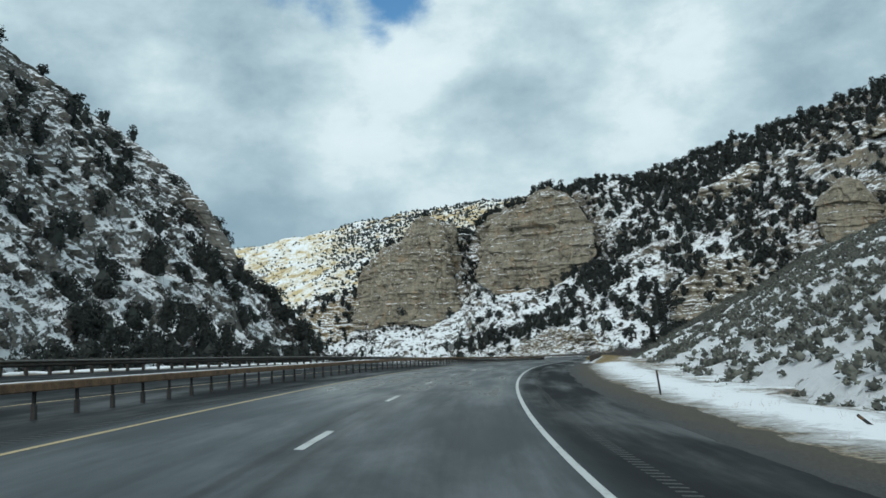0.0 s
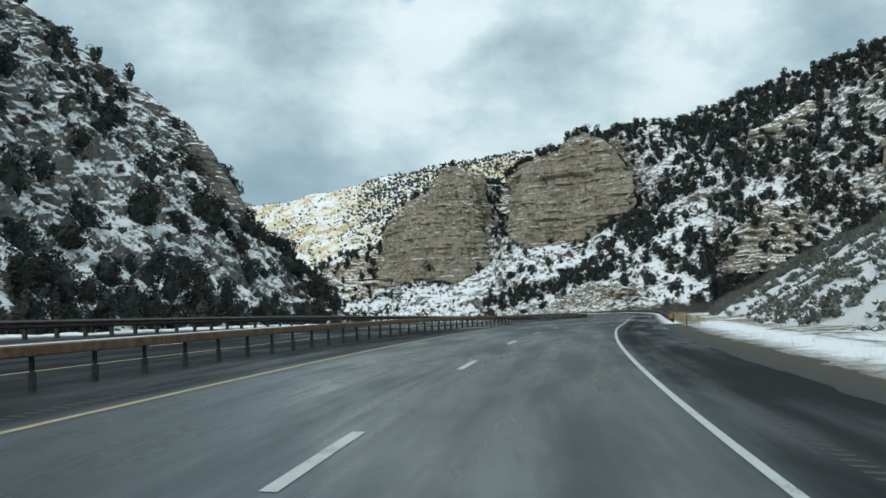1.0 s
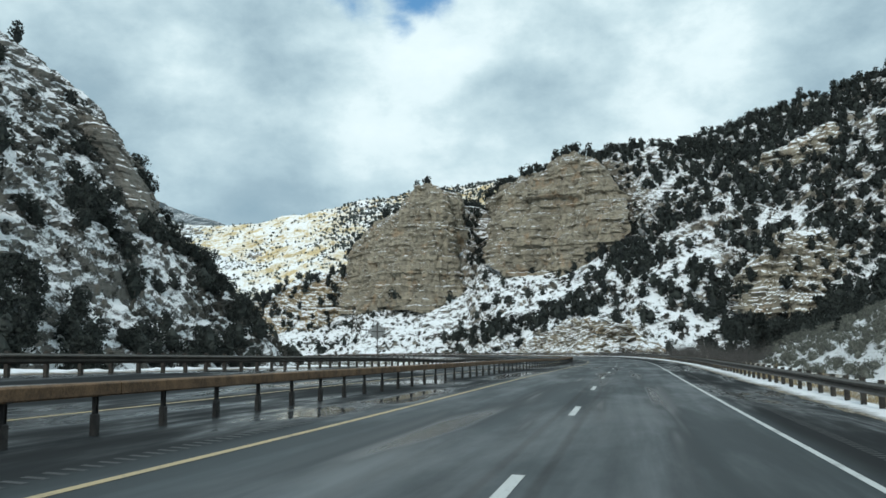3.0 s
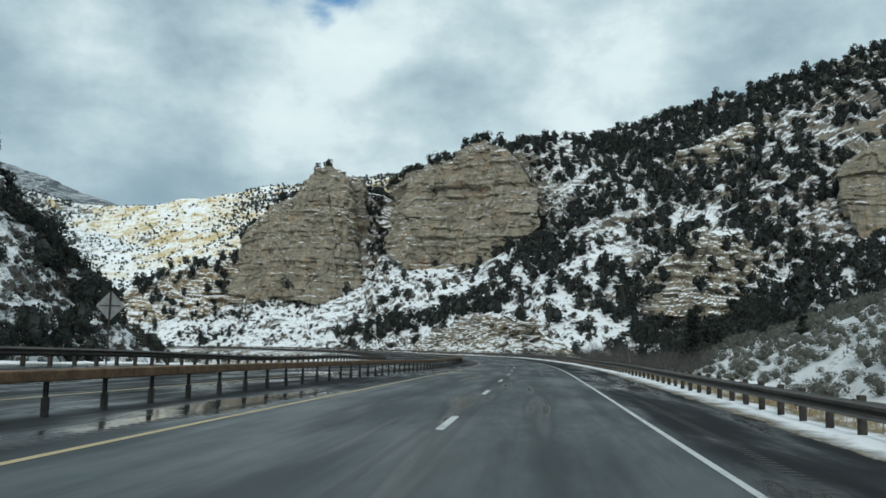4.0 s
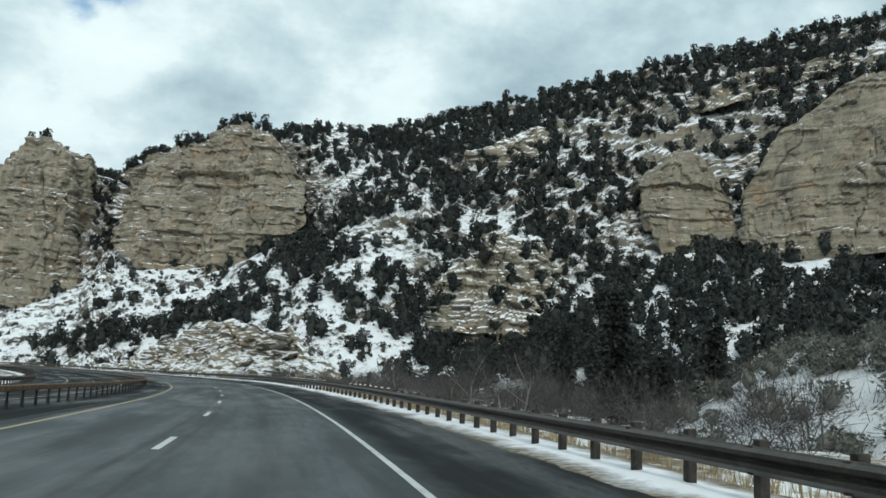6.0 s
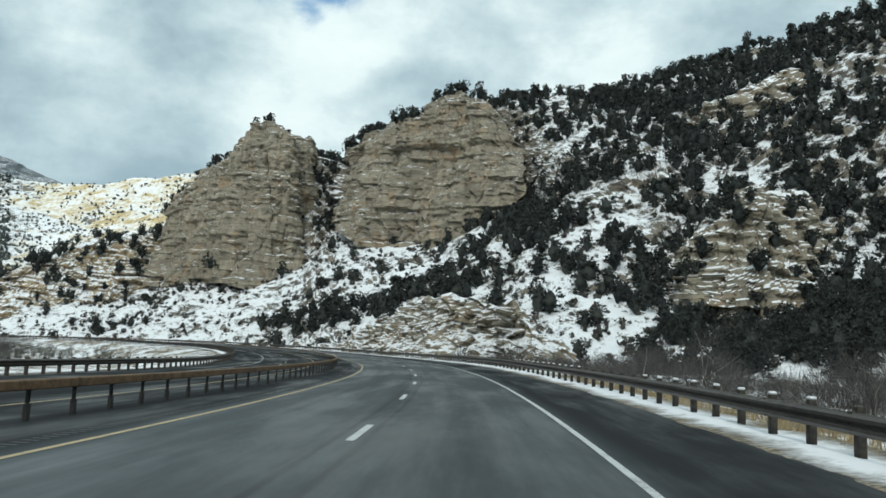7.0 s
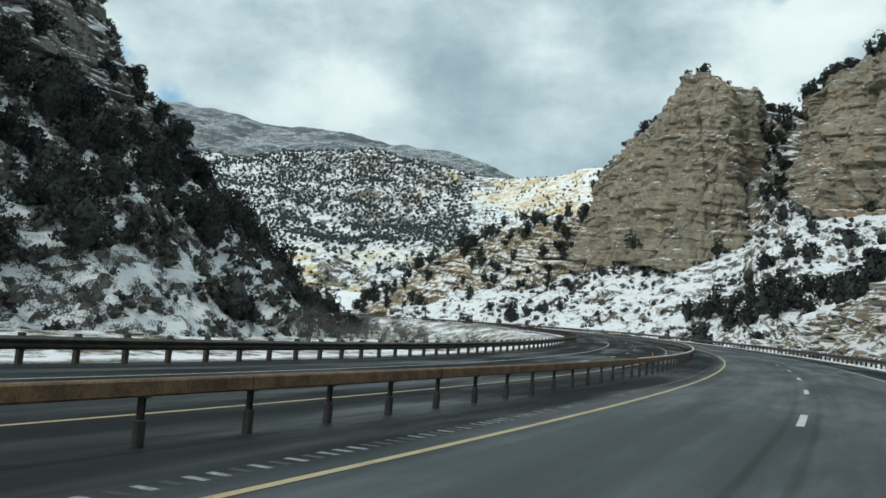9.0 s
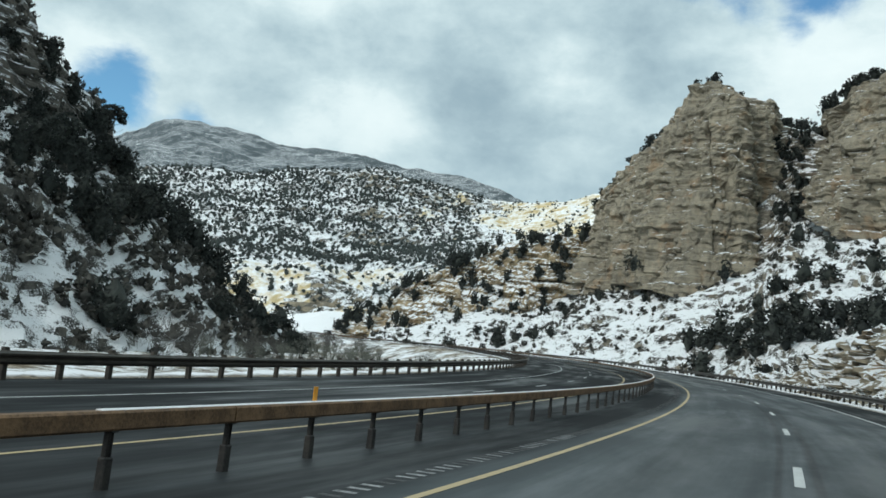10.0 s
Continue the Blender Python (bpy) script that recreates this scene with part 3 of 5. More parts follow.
# ---- hills, each lofted through contour lines from foot to crest ----
def loft(name, contours, steps, length_step, mat_, label, rough=(2.5, 18.0), ledge=(0.0, 5.0), seed=1, fine=0.5, ledge_from=-99.0):
    """contours: lines of (x, y, z), foot first, all with the same number of nodes. Returns the grid of places and of normals."""
    k = len(contours[0])
    lengths = np.linalg.norm(np.diff(np.asarray(contours[len(contours) // 2], float), axis=0), axis=1)
    u = np.concatenate([i + np.arange(0, 1, min(0.5, length_step / max(d, 1e-3))) for i, d in enumerate(lengths)] + [[k - 1.0]])
    curves = [catmull(c, np.minimum(u, k - 1.0001)) for c in contours]
    rows = []
    for a, b, n in zip(curves[:-1], curves[1:], steps):
        rows += [a + (b - a) * (j / n) for j in range(n)]
    rows.append(curves[-1])
    g = np.stack(rows)

    def normals(q):
        du, dv = np.gradient(q, axis=1), np.gradient(q, axis=0)
        n_ = np.cross(du, dv)
        n_ /= np.linalg.norm(n_, axis=-1)[..., None] + 1e-9
        return n_ * np.where(n_[..., 2:] < 0, -1, 1)

    nrm = normals(g)
    amp, size = rough
    g = g + nrm * (amp * fbm(g / size, 4, seed, 0.55))[..., None]
    if ledge[0]:
        nrm = normals(g)
        cliff = np.clip((0.64 - nrm[..., 2]) / 0.2, 0, 1) * np.clip((g[..., 2] - ledge_from) / 8, 0, 1)
        flat_n = nrm * np.array([1, 1, 0.0])
        flat_n /= np.linalg.norm(flat_n, axis=-1)[..., None] + 1e-6
        bed = g[..., 2] + 0.07 * g[..., 0] - 0.05 * g[..., 1] + 2.6 * fbm(g / 30.0, 3, seed + 9) + 0.9 * fbm(g / 6.0, 2, seed + 12)
        saw = np.zeros(bed.shape)
        for w, h in ((0.65, ledge[1]), (0.45, ledge[1] * 0.41), (0.28, ledge[1] * 0.19)):
            ph = np.mod(bed / h, 1.0)
            saw += w * (np.minimum(ph / 0.7, (1 - ph) / 0.3) - 0.5) * (0.35 + 0.9 * np.clip(fbm(g / (h * 3), 2, seed + 40) + 0.4, 0, 1.2))
        upright = g * np.array([1, 1, 0.16])
        buttress = fbm(upright / 13.0, 4, seed + 50, 0.5)
        crack = np.maximum(0, 1 - np.abs(fbm(upright / 10.0, 3, seed + 4)) / 0.07)
        g = g + flat_n * (cliff * ledge[0] * (saw + 1.9 * buttress - 1.5 * crack))[..., None]
    if fine:
        g = g + normals(g) * (fine * fbm(g / 3.0, 2, seed + 30))[..., None]
    nv, nu = g.shape[:2]
    idx = np.arange(nv * nu).reshape(nv, nu)
    f = np.stack([idx[:-1, :-1], idx[:-1, 1:], idx[1:, 1:], idx[1:, :-1]], -1).reshape(-1, 4)
    tagged(mesh_object(name, g.reshape(-1, 3), f, mat_, smooth=False), label, "hillside", kind="structure")
    return g, normals(g)


MT_FOOT = [(-75, 572, -3), (-25, 548, -2), (-5, 530, -2), (15, 512, -1), (51, 489, -1), (57, 474, -1), (63, 458, -1), (67, 442, -1), (70, 430, -1), (76, 405, -1), (84, 382, -1), (97, 355, -2), (110, 330, -2), (125, 305, -2), (150, 285, -1), (175, 265, 0), (200, 240, 1), (230, 190, 1)]
MT_BASE = [(-70, 632, 18), (-24, 640, 28), (2, 634, 30), (8, 610, 29), (44, 576, 34), (70, 562, 38), (80, 574, 54), (88, 558, 51), (101, 541, 48), (121, 521, 49), (148, 495, 61), (140, 425, 40), (154, 374, 14), (176, 366, 18), (232, 380, 47), (248, 346, 44), (268, 322, 46), (296, 264, 48)]
MT_TOP = [(-60, 655, 34), (-20, 668, 50), (12, 660, 52), (34, 632, 66), (58, 608, 88), (69, 598, 92), (79, 604, 92), (102, 600, 88), (118, 584, 93), (142, 558, 107), (154, 540, 108), (165, 490, 84), (160, 396, 35), (184, 398, 42), (246, 402, 80), (280, 366, 92), (300, 345, 98), (324, 284, 108)]
MT_CREST = [(-60, 690, 40), (-8, 690, 58), (16, 690, 58), (46, 650, 68), (66, 628, 90), (78, 628, 95), (90, 630, 97), (114, 626, 94), (126, 604, 101), (146, 574, 117), (160, 560, 119), (181, 534, 116), (216, 519, 126), (250, 489, 133), (279, 445, 140), (307, 420, 148), (344, 380, 156), (390, 330, 168)]
MT_BACK = [(x + 40, y + 70, z - 25) for x, y, z in MT_CREST]
mountain, mountain_n = loft("hillside_cliffs", [MT_FOOT, MT_BASE, MT_TOP, MT_CREST, MT_BACK], [64, 88, 56, 8], 1.15, MOUNTAIN, "tall layered tan limestone cliffs above snowy slopes", (1.8, 16.0), (1.3, 7.0), 1, 0.4)


def crag(name, base, top, label, seed, size=0.55, relief=1.0, cap=20.0, drop=5.0, mat_=None, ledgy=1.4, dip=(0.05, -0.03)):
    """A standing rock wall of stacked, jointed beds. base and top: its foot and its brow from end to end; the ends turn back into the hill.
    Returns the grid of places and the row of the brow."""
    base, top = np.array(base, float), np.array(top, float)
    back = (top - base)[:, :2].mean(0)
    back /= np.linalg.norm(back)

    def turned(p, dz):
        into = np.array([back[0] * 22, back[1] * 22, dz])
        return np.concatenate([[p[0] + into], p, [p[-1] + into]])

    base, top = turned(base, 8.0), turned(top, -2.0)
    run = np.concatenate([[0], np.cumsum(np.linalg.norm(np.diff((base + top)[:, :2] / 2, axis=0), axis=1))])
    along = np.arange(0, run[-1], size)
    soft = np.ones(7) / 7

    def line(p):
        q = np.stack([np.interp(along, run, p[:, k]) for k in range(3)], 1)
        return np.stack([np.convolve(np.pad(q[:, k], 3, "edge"), soft, "valid") for k in range(3)], 1)

    low, high = line(base), line(top)
    d = np.gradient((low + high)[:, :2], axis=0)
    out_ = np.stack([d[:, 1], -d[:, 0], 0 * along], 1)
    out_ /= np.linalg.norm(out_, axis=1)[:, None] + 1e-9
    n = int(np.max(high[:, 2] - low[:, 2]) / size)
    rows, hold = [], []
    for q in np.linspace(-0.15, 1, n):
        across = np.interp(q, (-0.15, 0, 0.9, 1), (-0.08, 0, 0.72, 1))
        rows.append(low + (high - low) * np.array([across, across, q]))
        hold.append(1.0)
    brow = len(rows) - 1
    for q in np.linspace(0, 1, 12)[1:]:
        rows.append(high + np.array([back[0] * cap * q, back[1] * cap * q, 1.2 * math.sin(q * math.pi) - drop * q ** 1.5]))
        hold.append(max(0.0, 1 - q * 1.5))
    g, hold = np.stack(rows), np.array(hold)[:, None]
    rng = np.random.default_rng(seed)
    bed = g[..., 2] + dip[0] * g[..., 0] + dip[1] * g[..., 1] + 1.3 * fbm(g / 24.0, 3, seed) + 0.35 * fbm(g / 5.0, 2, seed + 3)
    u = np.broadcast_to(along, bed.shape) + 1.2 * fbm(g / 7.0, 2, seed + 5)
    push = np.zeros(bed.shape)
    for k, (thick, spread, lift, block) in enumerate(((9.0, 6.0, 0.9, 1.1), (2.4, 2.0, 0.3 * ledgy, 0.55 * ledgy), (0.9, 0.7, 0.11 * ledgy, 0.24 * ledgy))):
        cuts = np.cumsum(thick + spread * rng.uniform(-0.75, 1.0, 700)) - 120
        shelf, joint, phase = rng.uniform(-1, 1, 701), thick * rng.uniform(1.0, 3.6, 701), rng.uniform(0, 50, 701)
        i = np.searchsorted(cuts, bed)
        cell = np.floor((u + phase[i]) / joint[i]).astype(np.int64)
        push += lift * shelf[i] + block * (hash_unit(i, cell, 0 * i, seed + k) - 0.5) * 2
    tall = g * np.array([1, 1, 0.14])
    crack = np.maximum(0, 1 - np.abs(fbm(tall / 11.0, 3, seed + 4)) / 0.06)
    push += 4.2 * fbm(tall / 18.0, 4, seed + 50) + 0.5 * fbm(g / 4.5, 2, seed + 8) - 1.5 * crack
    g = g + out_ * (relief * push * hold)[..., None]
    g[brow + 1:, :, 2] += (0.9 * fbm(g[brow + 1:] / 5.0, 3, seed + 60)) * relief
    g[:, :, 2] += (1.6 * relief * np.round(2 * fbm(np.stack([along / 9.0, 0 * along, 0 * along], 1), 3, seed + 70)) / 2) * np.clip((np.arange(len(g)) - 0.7 * brow) / (0.3 * brow), 0, 1)[:, None] * np.minimum(1, hold + 0.3)
    nv, nu = g.shape[:2]
    idx = np.arange(nv * nu).reshape(nv, nu)
    f = np.stack([idx[:-1, :-1], idx[:-1, 1:], idx[1:, 1:], idx[1:, :-1]], -1).reshape(-1, 4)
    tagged(mesh_object(name, g.reshape(-1, 3), f, mat_ or CLIFF), label, "cliff", kind="structure")
    return g, brow


TOWER_BASE = [(-6, 622, 32), (6, 605, 32), (20, 586, 35), (36, 565, 35), (47, 550, 33), (55, 551, 33), (64, 555, 36), (71, 564, 42), (75, 580, 50)]
TOWER_TOP = [(0, 652, 58), (6, 644, 74), (18, 627, 85), (32, 604, 88), (40, 592, 97), (47, 580, 101), (58, 583, 102), (68, 591, 99), (73, 602, 95)]
WALL_BASE = [(82, 557, 58), (94, 537, 49), (108, 519, 46), (120, 506, 52), (131, 495, 58), (142, 485, 65)]
WALL_TOP = [(86, 592, 95), (98, 578, 104), (116, 555, 107), (122, 548, 112), (136, 528, 110), (147, 512, 84)]
BLUFF_BASE = [(147, 372, 17), (151, 365, 14), (157, 358, 15), (170, 358, 19), (188, 371, 24)]
BLUFF_TOP = [(151, 385, 31), (155, 381, 37), (164, 377, 45), (180, 380, 46), (200, 394, 42)]
KNOB_BASE = [(223, 380, 54), (227, 374, 46), (236, 366, 45), (244, 362, 53)]
KNOB_TOP = [(228, 393, 74), (236, 385, 81), (244, 379, 81), (252, 375, 66)]
FACE_BASE = [(236, 354, 49), (242, 344, 45), (250, 329, 48), (259, 314, 50), (271, 297, 51), (288, 272, 53)]
FACE_TOP = [(245, 360, 64), (251, 353, 82), (262, 340, 95), (275, 323, 103), (286, 308, 92), (304, 282, 94)]
LEDGE_BASE, LEDGE_TOP = [(191, 455, 84), (208, 451, 88), (229, 446, 92)], [(195, 463, 92), (213, 459, 100), (231, 455, 108)]
SHELF_BASE, SHELF_TOP = [(235, 449, 92), (251, 455, 95), (268, 462, 100)], [(238, 456, 100), (258, 464, 107), (273, 470, 110)]
RIM_BASE, RIM_TOP = [(270, 403, 108), (284, 393, 113), (299, 384, 120), (318, 371, 128)], [(273, 410, 116), (285, 401, 123), (299, 393, 129), (320, 378, 135)]
SPUR_BASE = [(-100, 606, -3), (-82, 600, -1), (-60, 600, 3), (-38, 604, 9), (-18, 614, 20), (-2, 622, 30)]
SPUR_TOP = [(-96, 632, 10), (-78, 630, 22), (-58, 632, 36), (-38, 638, 46), (-16, 648, 54), (2, 650, 58)]
NOSE_BASE = [(-51, 336, 46), (-50, 352, 45), (-48, 367, 43), (-53, 380, 42), (-57, 392, 38)]
NOSE_TOP = [(-71, 336, 76), (-68, 351, 72), (-62, 368, 64), (-59, 384, 54), (-61, 396, 44)]
CLIFF_LABEL = "layered tan limestone cliff with ledges and vertical cracks"
CRAGS = [
    crag("cliff_tower", TOWER_BASE, TOWER_TOP, CLIFF_LABEL, 301, relief=1.15),
    crag("cliff_wall", WALL_BASE, WALL_TOP, CLIFF_LABEL, 311, relief=1.25),
    crag("cliff_face", FACE_BASE, FACE_TOP, CLIFF_LABEL, 321, relief=0.75),
    crag("cliff_knob", KNOB_BASE, KNOB_TOP, "rounded tan limestone knob above the trees", 331, relief=0.75, cap=14),
    crag("cliff_bluff", BLUFF_BASE, BLUFF_TOP, "blocky grey-tan limestone bluff dusted with snow", 341, 0.42, 1.0, 16, 2, SNOWY_CLIFF, 2.6),
    crag("cliff_ledge", LEDGE_BASE, LEDGE_TOP, "low tan rock ledge among trees", 351, 0.6, 1.0, 12, 0, SNOWY_CLIFF, 2.4),
    crag("cliff_shelf", SHELF_BASE, SHELF_TOP, "low tan rock ledge among trees", 361, 0.6, 1.0, 12, 0, SNOWY_CLIFF, 2.4),
    crag("cliff_rim", RIM_BASE, RIM_TOP, "tan rock rim below the wooded crest", 371, 0.7, 1.0, 14, 0, SNOWY_CLIFF, 2.4),
    crag("cliff_spur", SPUR_BASE, SPUR_TOP, "broken orange-tan rock spur dusted with snow", 381, 0.6, 1.2, 16, 4, SPUR_ROCK, 2.8),
    crag("cliff_nose", NOSE_BASE, NOSE_TOP, "grey-tan rock nose on the steep hillside", 395, 0.4, 0.6, 9, 1, NOSE_ROCK, 2.0),
]

LH_FOOT = [(-45, -80, -4), (-48, 50, -4), (-42, 140, -4), (-35, 215, -4), (-26, 275, -4), (-13, 325, -4), (-6, 355, -4), (-5, 375, -4.5), (-7, 400, -4.5), (-13, 420, -4.5), (-24, 445, -4.5), (-34, 468, -4.5), (-60, 500, -4.5)]
LH_MID = [(-80, -80, 35), (-80, 60, 35), (-72, 150, 32), (-66, 225, 30), (-56, 262, 33), (-52, 320, 40), (-50, 355, 42), (-49, 378, 34), (-46, 405, 26), (-41, 422, 14), (-37, 442, 3), (-42, 470, 0), (-68, 505, -3)]
LH_TOP = [(-112, -80, 79.2), (-110, 60, 79.2), (-100, 150, 77.2), (-92, 225, 78.2), (-92, 275, 86.2), (-82, 322, 84.4), (-69, 352, 77.6), (-63, 386, 62.6), (-62, 402, 49.6), (-56, 419, 33), (-47, 434, 11.6), (-52, 462, 4.6), (-80, 490, 2.6)]
LH_CREST = [(-150, -80, 102), (-140, 60, 102), (-120, 150, 102), (-106, 228, 100), (-103, 275, 103), (-94, 325, 98), (-81, 364, 90), (-72, 391, 69), (-69, 406, 51), (-64, 420, 38), (-58, 432, 21), (-62, 452, 9), (-95, 470, 9)]
LH_BACK = [(x - 80, y + 25, z - 45) for x, y, z in LH_CREST]
left_hill, left_hill_n = loft("hillside_near", [LH_FOOT, LH_MID, LH_TOP, LH_CREST, LH_BACK], [66, 62, 28, 10], 1.05, LEFT_HILL, "steep snowy hillside dotted with dark junipers", (2.0, 14.0), (1.2, 6.0), 21, 0.45, 24.0)

SH_FOOT = [(8, -40, -1.5), (14, 25, -1.2), (26, 70, -0.8), (36, 105, -0.6), (48, 145, -0.6), (58, 175, -0.8), (63, 188, -1), (66, 198, -1.2), (70, 210, -1.5)]
SH_MID = [(42, -40, 11), (46, 35, 11), (54, 80, 11), (60, 115, 10), (67, 150, 8.5), (72, 175, 6.5), (73, 188, 4.5), (72, 199, 2), (72, 212, -1.5)]
SH_CREST = [(80, -40, 22), (82, 60, 22), (84, 110, 21), (86, 147, 18), (87, 170, 13.5), (84, 184, 9.2), (80, 195, 5.5), (76, 205, 2), (74, 215, -1.5)]
SH_BACK = [(130, -40, 24), (132, 60, 22), (130, 115, 19), (120, 160, 13), (108, 185, 7), (98, 200, 3), (90, 210, 0), (83, 217, -1), (78, 222, -2)]
sage_hill, sage_hill_n = loft("hillside_sagebrush", [SH_FOOT, SH_MID, SH_CREST, SH_BACK], [28, 24, 10], 1.3, SAGE_HILL, "low snowy hillside covered in grey sagebrush", (0.7, 9.0), (0, 1), 41, 0.12)

FS_FOOT = [(-330, 640, -9), (-261, 714, -9), (-226, 738, -6), (-192, 770, 0), (-167, 793, 3), (-147, 813, 4), (-125, 832, 5), (-95, 850, 6), (-60, 860, 8), (0, 870, 13), (80, 860, 18), (160, 830, 28), (250, 800, 38)]
FS_LOW = [(-380, 700, 20), (-303, 758, 34), (-264, 786, 40), (-222, 816, 43), (-196, 846, 44), (-177, 876, 45), (-148, 887, 40), (-115, 900, 40), (-75, 910, 45), (0, 915, 60), (80, 905, 70), (165, 870, 80), (260, 840, 90)]
FS_MID = [(-450, 780, 45), (-366, 835, 57), (-324, 890, 68), (-289, 933, 76), (-246, 1010, 85), (-205, 1085, 106), (-169, 1122, 113), (-133, 1121, 116), (-83, 1070, 117), (-30, 1050, 130), (60, 1020, 140), (140, 960, 140), (220, 920, 140)]
FS_CREST = [(-544, 919, 136), (-504, 994, 151), (-447, 1060, 166), (-375, 1120, 180), (-312, 1167, 190), (-236, 1217, 178), (-193, 1240, 176), (-137, 1228, 181), (-76, 1208, 188), (-47, 1182, 189), (56, 1149, 207), (129, 1092, 205), (264, 1016, 210)]
FS_BACK = [(x - 60, y + 160, z - 45) for x, y, z in FS_CREST]
far_slope, far_slope_n = loft("hillside_far", [FS_FOOT, FS_LOW, FS_MID, FS_CREST, FS_BACK], [20, 34, 34, 6], 5.0, FAR_SLOPE, "far valley slope of snow, straw and scattered junipers", (5.0, 50.0), (1.5, 9.0), 61, 0.6)
# past the draw the slope is open snow and straw, with sunlight in the colour
far_ob = bpy.data.objects["hillside_far"]
far_ob.data.materials.append(SUN_TINTED_STRAW)
fs_mid = (far_slope[:-1, :-1] + far_slope[1:, 1:]) / 2
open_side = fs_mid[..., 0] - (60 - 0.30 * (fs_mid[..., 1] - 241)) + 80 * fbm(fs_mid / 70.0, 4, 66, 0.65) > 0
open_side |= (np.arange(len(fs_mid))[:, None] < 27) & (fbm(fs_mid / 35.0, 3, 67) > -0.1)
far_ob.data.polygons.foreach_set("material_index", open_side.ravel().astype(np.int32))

FR_CREST = [(-2300, 1500, 250), (-1900, 1800, 330), (-1602, 2010, 425), (-1569, 2176, 505), (-1502, 2231, 545), (-1389, 2317, 550), (-1251, 2409, 537), (-1105, 2493, 538), (-871, 2602, 520), (-706, 2662, 488), (-570, 2702, 445), (-369, 2746, 396), (100, 2800, 330), (900, 2800, 300)]
FR_FOOT = [(x * 0.62, y * 0.62, 20) for x, y, z in FR_CREST]
FR_BACK = [(x * 1.3, y * 1.3, z - 250) for x, y, z in FR_CREST]
loft("hillside_distant", [FR_FOOT, FR_CREST, FR_BACK], [60, 6], 14.0, HAZED_RANGE, "distant forested mountain ridge under cloud", (14.0, 160.0), (0, 1), 81, 2.0)

KN_FOOT = [(-165, 628, -9), (-140, 618, -9), (-112, 624, -9), (-92, 640, -9), (-84, 662, -9)]
KN_CREST = [(-165, 655, 4), (-145, 650, 8), (-120, 654, 11.5), (-103, 662, 6.5), (-92, 675, -2)]
KN_BACK = [(-175, 690, -9), (-150, 690, -9), (-122, 690, -9), (-105, 690, -9), (-92, 690, -9)]
loft("snow_knoll", [KN_FOOT, KN_CREST, KN_BACK], [14, 10], 2.5, KNOLL, "rounded bare knoll covered in bright snow", (0.6, 12.0), (0, 1), 91, 0.15)

RO_FOOT = [(61, 428, -0.5), (66, 414, -0.5), (71, 398, -0.5), (76, 376, -0.5), (80, 356, -0.8), (86, 338, -1), (96, 322, -1.5)]
RO_TOP = [(64, 429, 0.5), (70, 416, 3.5), (76, 401, 7.5), (83, 379, 11.5), (88, 359, 12.5), (95, 341, 10), (102, 324, 1)]
RO_BACK = [(70, 434, -1), (78, 424, 1), (88, 408, 4), (97, 388, 6), (102, 367, 5), (106, 348, 2), (108, 330, -2)]
loft("rock_outcrop", [RO_FOOT, RO_TOP, RO_BACK], [44, 26], 0.5, OUTCROP, "blocky tan rock outcrop dusted with snow beside the road", (1.5, 6.0), (1.0, 3.6), 101, 0.6)


# ---- guardrails ----
def box(bm, x0, x1, y0, y1, z0, z1, bevel=0.0):
    vs = [bm.verts.new(p) for p in ((x0, y0, z0), (x1, y0, z0), (x1, y1, z0), (x0, y1, z0), (x0, y0, z1), (x1, y0, z1), (x1, y1, z1), (x0, y1, z1))]
    fs = [bm.faces.new([vs[i] for i in f]) for f in ((3, 2, 1, 0), (4, 5, 6, 7), (0, 1, 5, 4), (1, 2, 6, 5), (2, 3, 7, 6), (3, 0, 4, 7))]
    if bevel:
        es = list({e for f in fs for e in f.edges})
        bmesh.ops.bevel(bm, geom=es, offset=bevel, segments=1, affect="EDGES", clamp_overlap=True)
    return vs


def mesh_of(name, bm, mat_):
    me = bpy.data.meshes.new(name)
    bm.to_mesh(me)
    bm.free()
    me.materials.append(mat_)
    return me


def sweep(name, s, profile, mat_, parent, closed=True):
    """A rail: a cross profile of (offset, height) carried along the road through the stations s."""
    rows = np.stack([road_point(s, o, h) for o, h in profile], 1)
    n, k = rows.shape[:2]
    idx = np.arange(n * k).reshape(n, k)
    nxt = np.roll(idx, -1, axis=1) if closed else idx[:, 1:]
    cur = idx if closed else idx[:, :-1]
    f = np.stack([cur[:-1], nxt[:-1], nxt[1:], cur[1:]], -1).reshape(-1, 4).tolist()
    if closed:
        f += [idx[0].tolist(), idx[-1][::-1].tolist()]
    return mesh_object(name, rows.reshape(-1, 3), f, mat_, parent)


def median_post_mesh():
    bm = bmesh.new()
    box(bm, -0.05, 0.05, -0.055, 0.055, -0.35, 0.30, 0.012)      # sleeve in the ground
    box(bm, -0.028, 0.028, -0.036, -0.028, 0.30, 0.56)           # flanges and web above it
    box(bm, -0.028, 0.028, 0.028, 0.036, 0.30, 0.56)
    box(bm, -0.004, 0.004, -0.028, 0.028, 0.30, 0.56)
    box(bm, -0.075, 0.075, -0.045, 0.045, 0.535, 0.552)          # bearing plate
    return mesh_of("post", bm, DARK_STEEL)


def timber_post_mesh(side):
    bm = bmesh.new()
    box(bm, 0.17 * side - 0.075, 0.17 * side + 0.075, -0.08, 0.08, -0.7, 0.84, 0.012)
    return mesh_of("post", bm, TIMBER)


def blockout_mesh(side):
    bm = bmesh.new()
    a, b = sorted((0.0, 0.095 * side))
    box(bm, a, b, -0.07, 0.07, 0.40, 0.76, 0.01)
    return mesh_of("blockout", bm, TIMBER)


